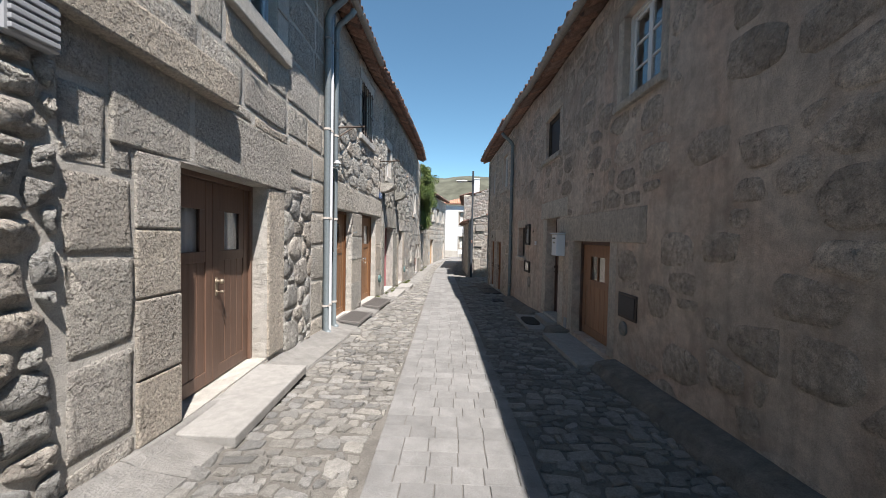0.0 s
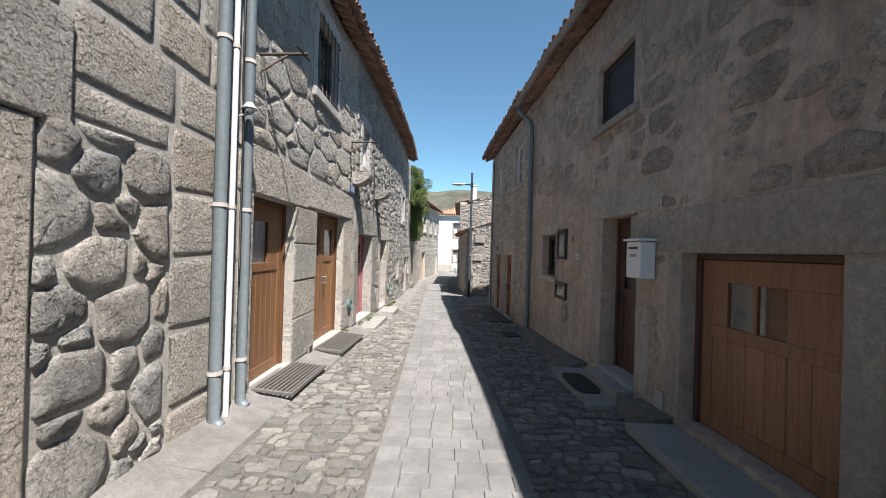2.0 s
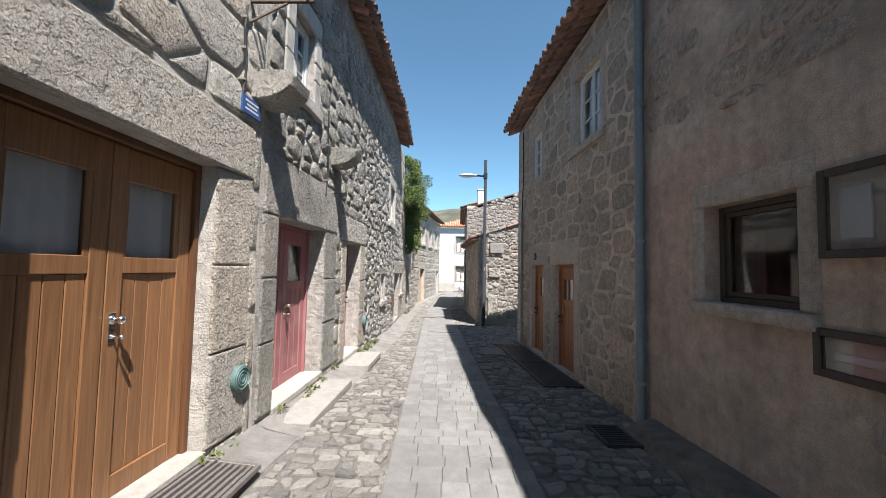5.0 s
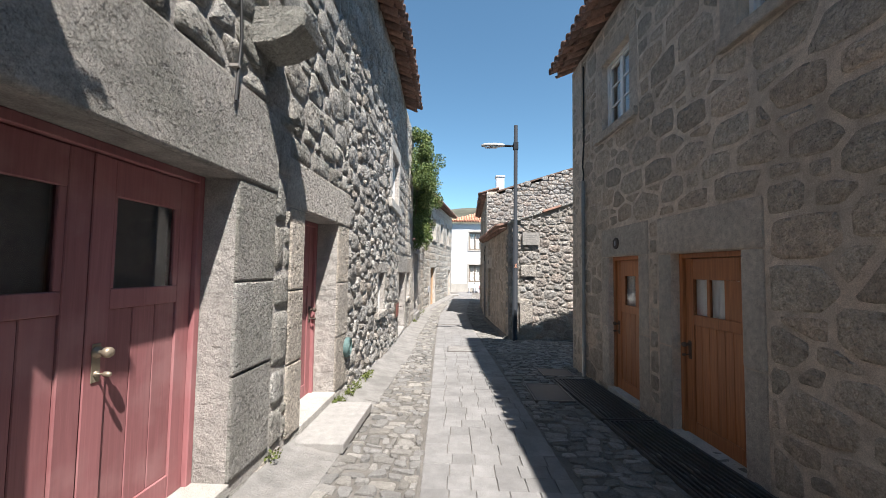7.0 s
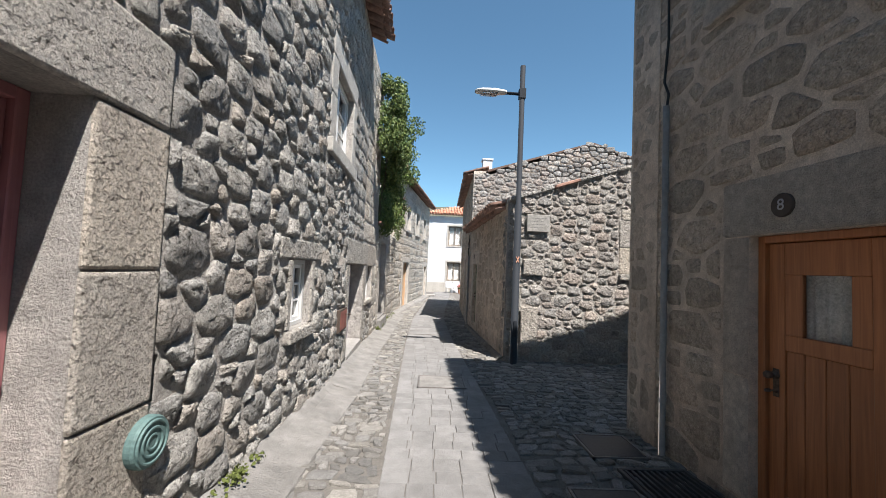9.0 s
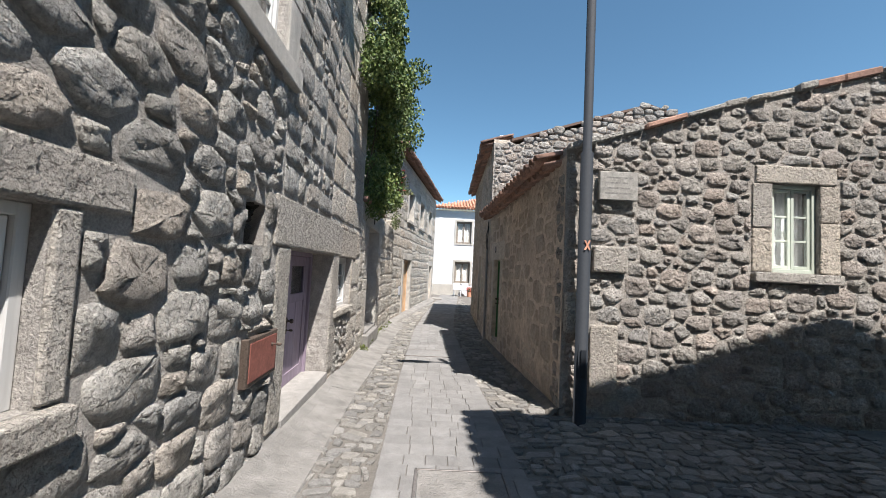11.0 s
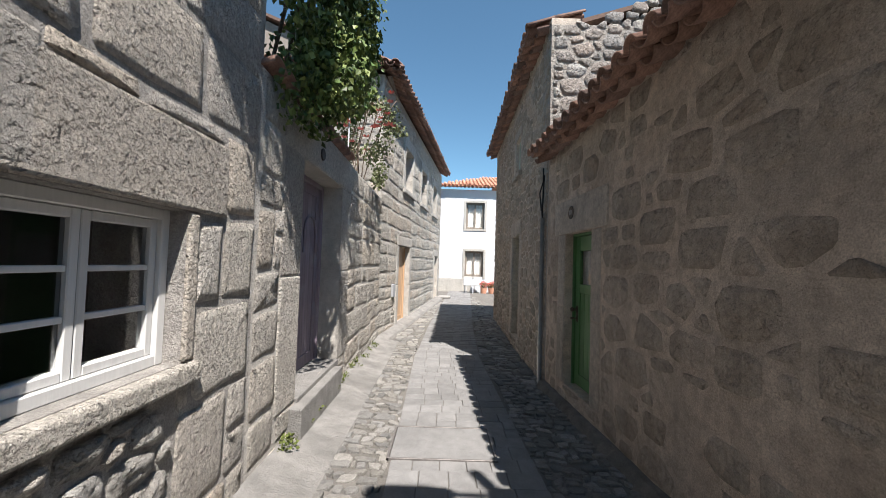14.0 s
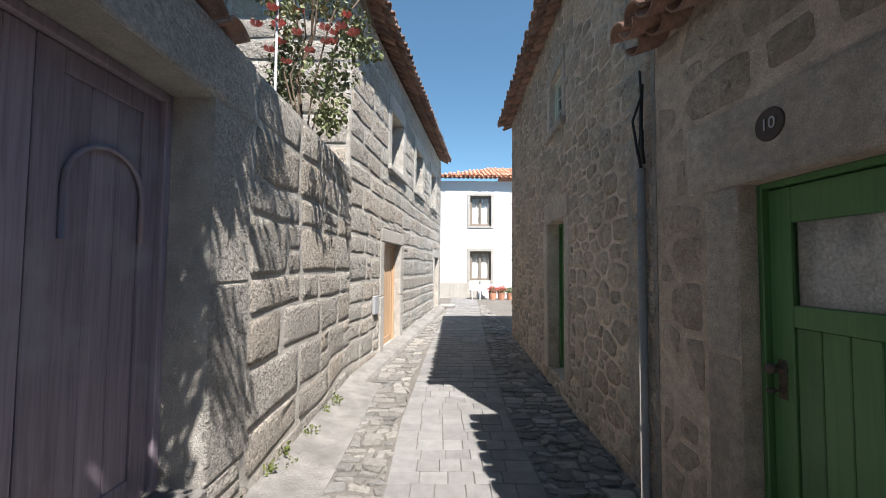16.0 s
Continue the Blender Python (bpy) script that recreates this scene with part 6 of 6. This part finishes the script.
piece("slab", GABLE, 0.36, 0.8, 1.83, 2.16, 0.03, 0.085, PLAQUE, pl, bevel=0.008)
for k in range(4):
    piece("lettering_bar", GABLE, 0.42 + 0.02 * (k % 2), 0.74 - 0.03 * (k % 3), 1.9 + 0.06 * k, 1.918 + 0.06 * k, 0.085, 0.0858, ENGRAVED, pl, "engraved writing line", bevel=0)
for a, b, c, d in ((0.32, 0.72, 1.0, 1.3), (0.30, 0.62, -0.35, 0.4), (0.02, 0.30, 0.3, 0.75)):
    block("jamb_stone", GABLE, a, b, c, d, -0.1, 0.075, GRANITE, wall_gable, "", 0.02, 2)
lamp = own("street_lamp", "dark blue-grey steel street lamp with side arm", "street lamp", (0.87, 20.28, ground_z(20.28)))
LX, LY = 0.87, 20.28
bz = ground_z(LY)
tube("base_sleeve", [(LX, LY, bz - 0.02), (LX, LY, bz + 2.95)], 0.068, POST, lamp, 16)
tube("post", [(LX, LY, bz + 2.95), (LX, LY, 4.97)], 0.05, POST, lamp, 16)
tube("arm", [(LX, LY, 4.42), (LX - 0.32, LY, 4.43)], 0.028, POST, lamp, 10)
piece("arm_clamp", lambda u, z, d: Vector((LX + u, LY + d, z)), -0.062, 0.062, 4.33, 4.52, -0.06, 0.06, POST, lamp)
verts, faces, prof = [], [], [(-0.30, 0.05, 0.04), (-0.34, 0.075, 0.055), (-0.5, 0.105, 0.07), (-0.75, 0.11, 0.065), (-0.86, 0.09, 0.045), (-0.9, 0.05, 0.025)]
for x, w, h in prof:
    for k in range(12):
        t = 2 * math.pi * k / 12
        verts.append((LX + x, LY + w * math.cos(t), 4.43 + (h if math.sin(t) > 0 else h * 0.55) * math.sin(t)))
for i in range(len(prof) - 1):
    for k in range(12):
        faces.append((i * 12 + k, i * 12 + (k + 1) % 12, (i + 1) * 12 + (k + 1) % 12, (i + 1) * 12 + k))
faces += [tuple(range(12)), tuple((len(prof) - 1) * 12 + k for k in range(12))]
put(mesh_ob("lamp_head", verts, faces, LAMP_GREY, smooth=True), lamp)
piece("lens", lambda u, z, d: Vector((LX + u, LY + d, z)), -0.8, -0.48, 4.375, 4.395, -0.075, 0.075, CLOUDY, lamp, "clear lamp lens", bevel=0.006)
piece("access_door", lambda u, z, d: Vector((LX + u, LY - 0.07 + d, z)), -0.03, 0.03, bz + 0.5, bz + 0.8, -0.004, 0.004, POST, lamp)

for k in (-1, 1):
    put(mesh_ob("sticker", [(LX - 0.03, LY - 0.074, 1.28 - 0.05 * k), (LX - 0.012, LY - 0.076, 1.28 - 0.055 * k), (LX + 0.04, LY - 0.074, 1.28 + 0.05 * k), (LX + 0.022, LY - 0.076, 1.28 + 0.055 * k)], [(0, 1, 2, 3)], ORANGE_TILE, None, "faded orange cross sticker"), lamp)

# ---- garden wall coping, house ends and roof extras ----
for k in range(11):
    t = new("coping_tile", COVER)
    u = 22.95 + 0.22 * k
    p = LEFT(u, 2.12, 0.10)
    t.parent = wall_left_d
    t.matrix_basis = Matrix.Translation(p) @ pose(0, 0, 0, -12, 0, 90 + rng.uniform(-4, 4))
HEND = Flat((-2.2, 28.3, 0), (-1, 0, 0), (0, -1, 0))
wall_house_end = shell("wall_west_6", HEND, 0.0, 6.0, -1.2, 4.75, [], 0.3, MORTAR, "pale granite end wall of the house")
lay(wall_house_end, coursed(rng, 0.02, 4.0, 1.6, 4.7, [], (0.3, 0.45), (0.4, 0.9), 0.05, 0.1), HEND, rng, GRANITE, proud=0.02, joint=0.02, round_=0.2, rough=0.06, warp=0.02)
tiled_roof("clay tile eave round the house end", HEND, -0.25, 6.0, 4.74, 0.28, 22, 2.2, rows=2, seed=14)
ch = own("chimney", "whitewashed chimney on the far roof", "chimney", (1.5, 30.5, 5.0))
CH = lambda u, z, d: Vector((1.4 + u, 30.3 + d, z))
piece("stack", CH, 0.0, 0.42, 4.3, 6.05, 0.0, 0.42, WHITEWALL, ch, bevel=0.01)
piece("cap", CH, -0.04, 0.46, 6.05, 6.12, -0.04, 0.46, WHITEWALL, ch, bevel=0.01)

# ---- plants ----
def leaves(name, centres, count, size, mat, seed, parent, droop=0.5):
    """Many small folded leaves scattered through uneven clumps."""
    r = random.Random(seed)
    verts, faces = [], []
    for _ in range(count):
        c, rad = centres[r.randrange(len(centres))]
        v = Vector((r.gauss(0, 1), r.gauss(0, 1), r.gauss(0, 1))).normalized() * (r.random() ** 0.35)
        p = Vector(c) + Vector((v.x * rad[0], v.y * rad[1], v.z * rad[2]))
        s = size * r.uniform(0.6, 1.3)
        a = Vector((r.uniform(-1, 1), r.uniform(-1, 1), r.uniform(-1, 0.3) - droop)).normalized()
        b = a.cross(Vector((r.uniform(-1, 1), r.uniform(-1, 1), r.uniform(-1, 1)))).normalized()
        up = a.cross(b)
        o = len(verts)
        verts += [p, p + a * s * 0.45 + b * s * 0.42 + up * s * 0.12, p + a * s, p + a * s * 0.45 - b * s * 0.42 + up * s * 0.12, p + a * s * 0.5]
        faces += [(o, o + 1, o + 4), (o + 1, o + 2, o + 4), (o + 2, o + 3, o + 4), (o + 3, o, o + 4)]
    return put(mesh_ob(name, verts, faces, mat), parent)


rr = random.Random(5)
ivy = own("ivy", "thick green ivy hanging down the wall end", "ivy", LEFT(23.0, 2.1, 0.1))
clumps = []
for k in range(46):
    z = rr.uniform(2.15, 5.5)
    y = rr.uniform(23.1, 24.4) if z > 2.9 else rr.uniform(23.2, 23.9)
    x = rr.uniform(-2.15, -1.35 if 3.4 < z < 5.2 else -1.7)
    clumps.append(((x, y, z), (rr.uniform(0.16, 0.34), rr.uniform(0.2, 0.4), rr.uniform(0.2, 0.42))))
for k in range(4):
    clumps.append(((rr.uniform(-2.4, -1.9), rr.uniform(24.0, 24.7), rr.uniform(2.5, 3.1)), (0.2, 0.25, 0.22)))
for k in range(16):
    clumps.append(((rr.uniform(-2.1, -1.55), rr.uniform(22.0, 23.1), rr.uniform(3.5, 5.6)), (0.2, 0.26, 0.28)))
for k in range(12):
    clumps.append(((rr.uniform(-2.0, -1.5), rr.uniform(21.5, 22.6), rr.uniform(3.7, 5.5)), (0.2, 0.26, 0.26)))
leaves("foliage", clumps, 31000, 0.058, LEAF, 6, ivy)
for k in range(6):
    y = 22.95 + 0.2 * k
    tube("stem", [LEFT(y + 0.2, 2.05, -0.1), LEFT(y + 0.25, 2.7, 0.0), LEFT(y + 0.2, 3.4, 0.1), LEFT(y + 0.3, 4.3, 0.1)], 0.014, BARK, ivy, 6)
rose = own("rose_bush", "climbing rose with pink flowers over garden wall", "rose bush", (-2.35, 27.0, 2.1))
clumps = [((-2.3 + 0.45 * rr.uniform(-1, 1), 27.0 + rr.uniform(-0.5, 0.5), rr.uniform(2.5, 3.7)), (0.2, 0.22, 0.22)) for _ in range(16)]
clumps += [((-1.75, 27.1, 3.15), (0.2, 0.2, 0.1)), ((-1.95, 26.7, 2.3), (0.14, 0.2, 0.2)), ((-1.95, 26.4, 2.1), (0.1, 0.15, 0.15))]
leaves("foliage", clumps, 2300, 0.055, ROSELEAF, 8, rose, 0.2)
for k in range(7):
    a = rr.uniform(-0.4, 0.4)
    tube("stem", [(-2.35, 27.0, 2.0), (-2.35 + a * 0.4, 27.0 + a, 2.7), (-2.2 + a, 27.0 - a * 0.6, 3.3), (-2.1 + a * 1.3, 26.9, 3.6)], 0.009, BARK, rose, 5)
for k in range(26):
    p = Vector((-2.35 + rr.uniform(-0.35, 0.6), 26.8 + rr.uniform(-0.4, 0.4), rr.uniform(2.8, 3.7)))
    bm = bmesh.new()
    for j in range(9):
        t = 2 * math.pi * j / 9 * 1.6
        s = 0.05
        vs = [bm.verts.new(p + Vector(q)) for q in ((0, 0, -0.01), (s * math.cos(t - 0.5), s * math.sin(t - 0.5), 0.01), (s * 1.2 * math.cos(t), s * 1.2 * math.sin(t), 0.03), (s * math.cos(t + 0.5), s * math.sin(t + 0.5), 0.01))]
        bm.faces.new(vs)
    put(part("flower", bm, ROSE), rose)
tube("stake", [(-2.45, 26.5, 2.0), (-2.45, 26.5, 3.9)], 0.012, PVC, rose, 6)

# ---- the far square ----
def chair(x, y, turn):
    root = own("garden_chair", "white plastic garden chair by the white house", "chair", (x, y, ground_z(y)), "chairs by the white house")
    m = pose(x, y, ground_z(y), 0, 0, turn)
    loc = lambda u, z, d: m @ Vector((u, d, z))
    piece("seat", loc, -0.22, 0.22, 0.40, 0.44, -0.22, 0.22, MAILBOX, root, bevel=0.012)
    piece("backrest", loc, -0.22, 0.22, 0.44, 0.82, 0.19, 0.23, MAILBOX, root, bevel=0.015)
    for a in (-0.19, 0.16):
        for b in (-0.2, 0.17):
            piece("leg", loc, a, a + 0.035, 0.0, 0.40, b, b + 0.035, MAILBOX, root, bevel=0.006)
    for a in (-0.25, 0.21):
        piece("armrest", loc, a, a + 0.04, 0.62, 0.65, -0.2, 0.22, MAILBOX, root, bevel=0.008)


chair(0.55, 40.3, 10)
chair(1.0, 40.45, -15)
for k, (x, col) in enumerate(((1.35, ROSE), (1.75, ROSE), (2.15, LEAF))):
    pot = own("flower_pot", "clay pot with bright flowers" if col is ROSE else "clay pot with green plant", "flower pot", (x, 40.4, ground_z(40.4)), "pots by the white house")
    bm = bmesh.new()
    bmesh.ops.create_cone(bm, cap_ends=True, segments=16, radius1=0.13, radius2=0.18, depth=0.3, matrix=Matrix.Translation((x, 40.4, ground_z(40.4) + 0.15)))
    put(part("pot", bm, ORANGE_TILE), pot)
    leaves("foliage", [((x, 40.4, ground_z(40.4) + 0.42), (0.22, 0.2, 0.16))], 300, 0.06, LEAF, 30 + k, pot, 0.0)
    if col is ROSE:
        leaves("flowers", [((x, 40.38, ground_z(40.4) + 0.46), (0.24, 0.2, 0.18))], 220, 0.06, ROSE, 40 + k, pot, -0.5)


def ridge(label, y, h0, amp, seed, x0=-900, x1=900):
    n, m = 90, 8
    verts, faces = [], []
    for i in range(n + 1):
        x = x0 + (x1 - x0) * i / n
        h = h0 + amp * noise.fractal(Vector((x * 0.004, seed, 0)), 1.0, 2.0, 5)
        for k in range(m + 1):
            f = k / m
            q = noise.noise(Vector((x * 0.02, k * 0.7, seed)))
            verts.append((x, y - 260 * (1 - f) + 20 * q, -8 + (h + 8) * math.sin(f * math.pi / 2) + 2.5 * q * (k < m)))
    for i in range(n):
        for k in range(m):
            faces.append((i * (m + 1) + k, (i + 1) * (m + 1) + k, (i + 1) * (m + 1) + k + 1, i * (m + 1) + k + 1))
    return tagged(mesh_ob("backdrop", verts, faces, HILL, smooth=True), label, "hill", kind="structure")


ridge("dry scrubby hills behind the village", 700, 108, 20, 3)

tufts = tagged(new("weeds"), "dry weeds and moss along the wall foot", "weeds", kind="stuff")
tufts.location = LEFT(15.0, ground_z(15.0), 0.1)
spots = []
for k in range(60):
    u = rr.choice((rr.uniform(14.6, 16.2), rr.uniform(23.0, 27.5), rr.uniform(9.5, 14.0)))
    spots.append((LEFT(u, ground_z(u) + rr.uniform(0.08, 0.16), rr.uniform(0.03, 0.12)), (0.06, 0.09, 0.035)))
leaves("tuft_leaves", spots, 1500, 0.03, MOSS, 77, tufts, -0.8)

# ---- stones of walls and lane, laid last ----
finish_stones()
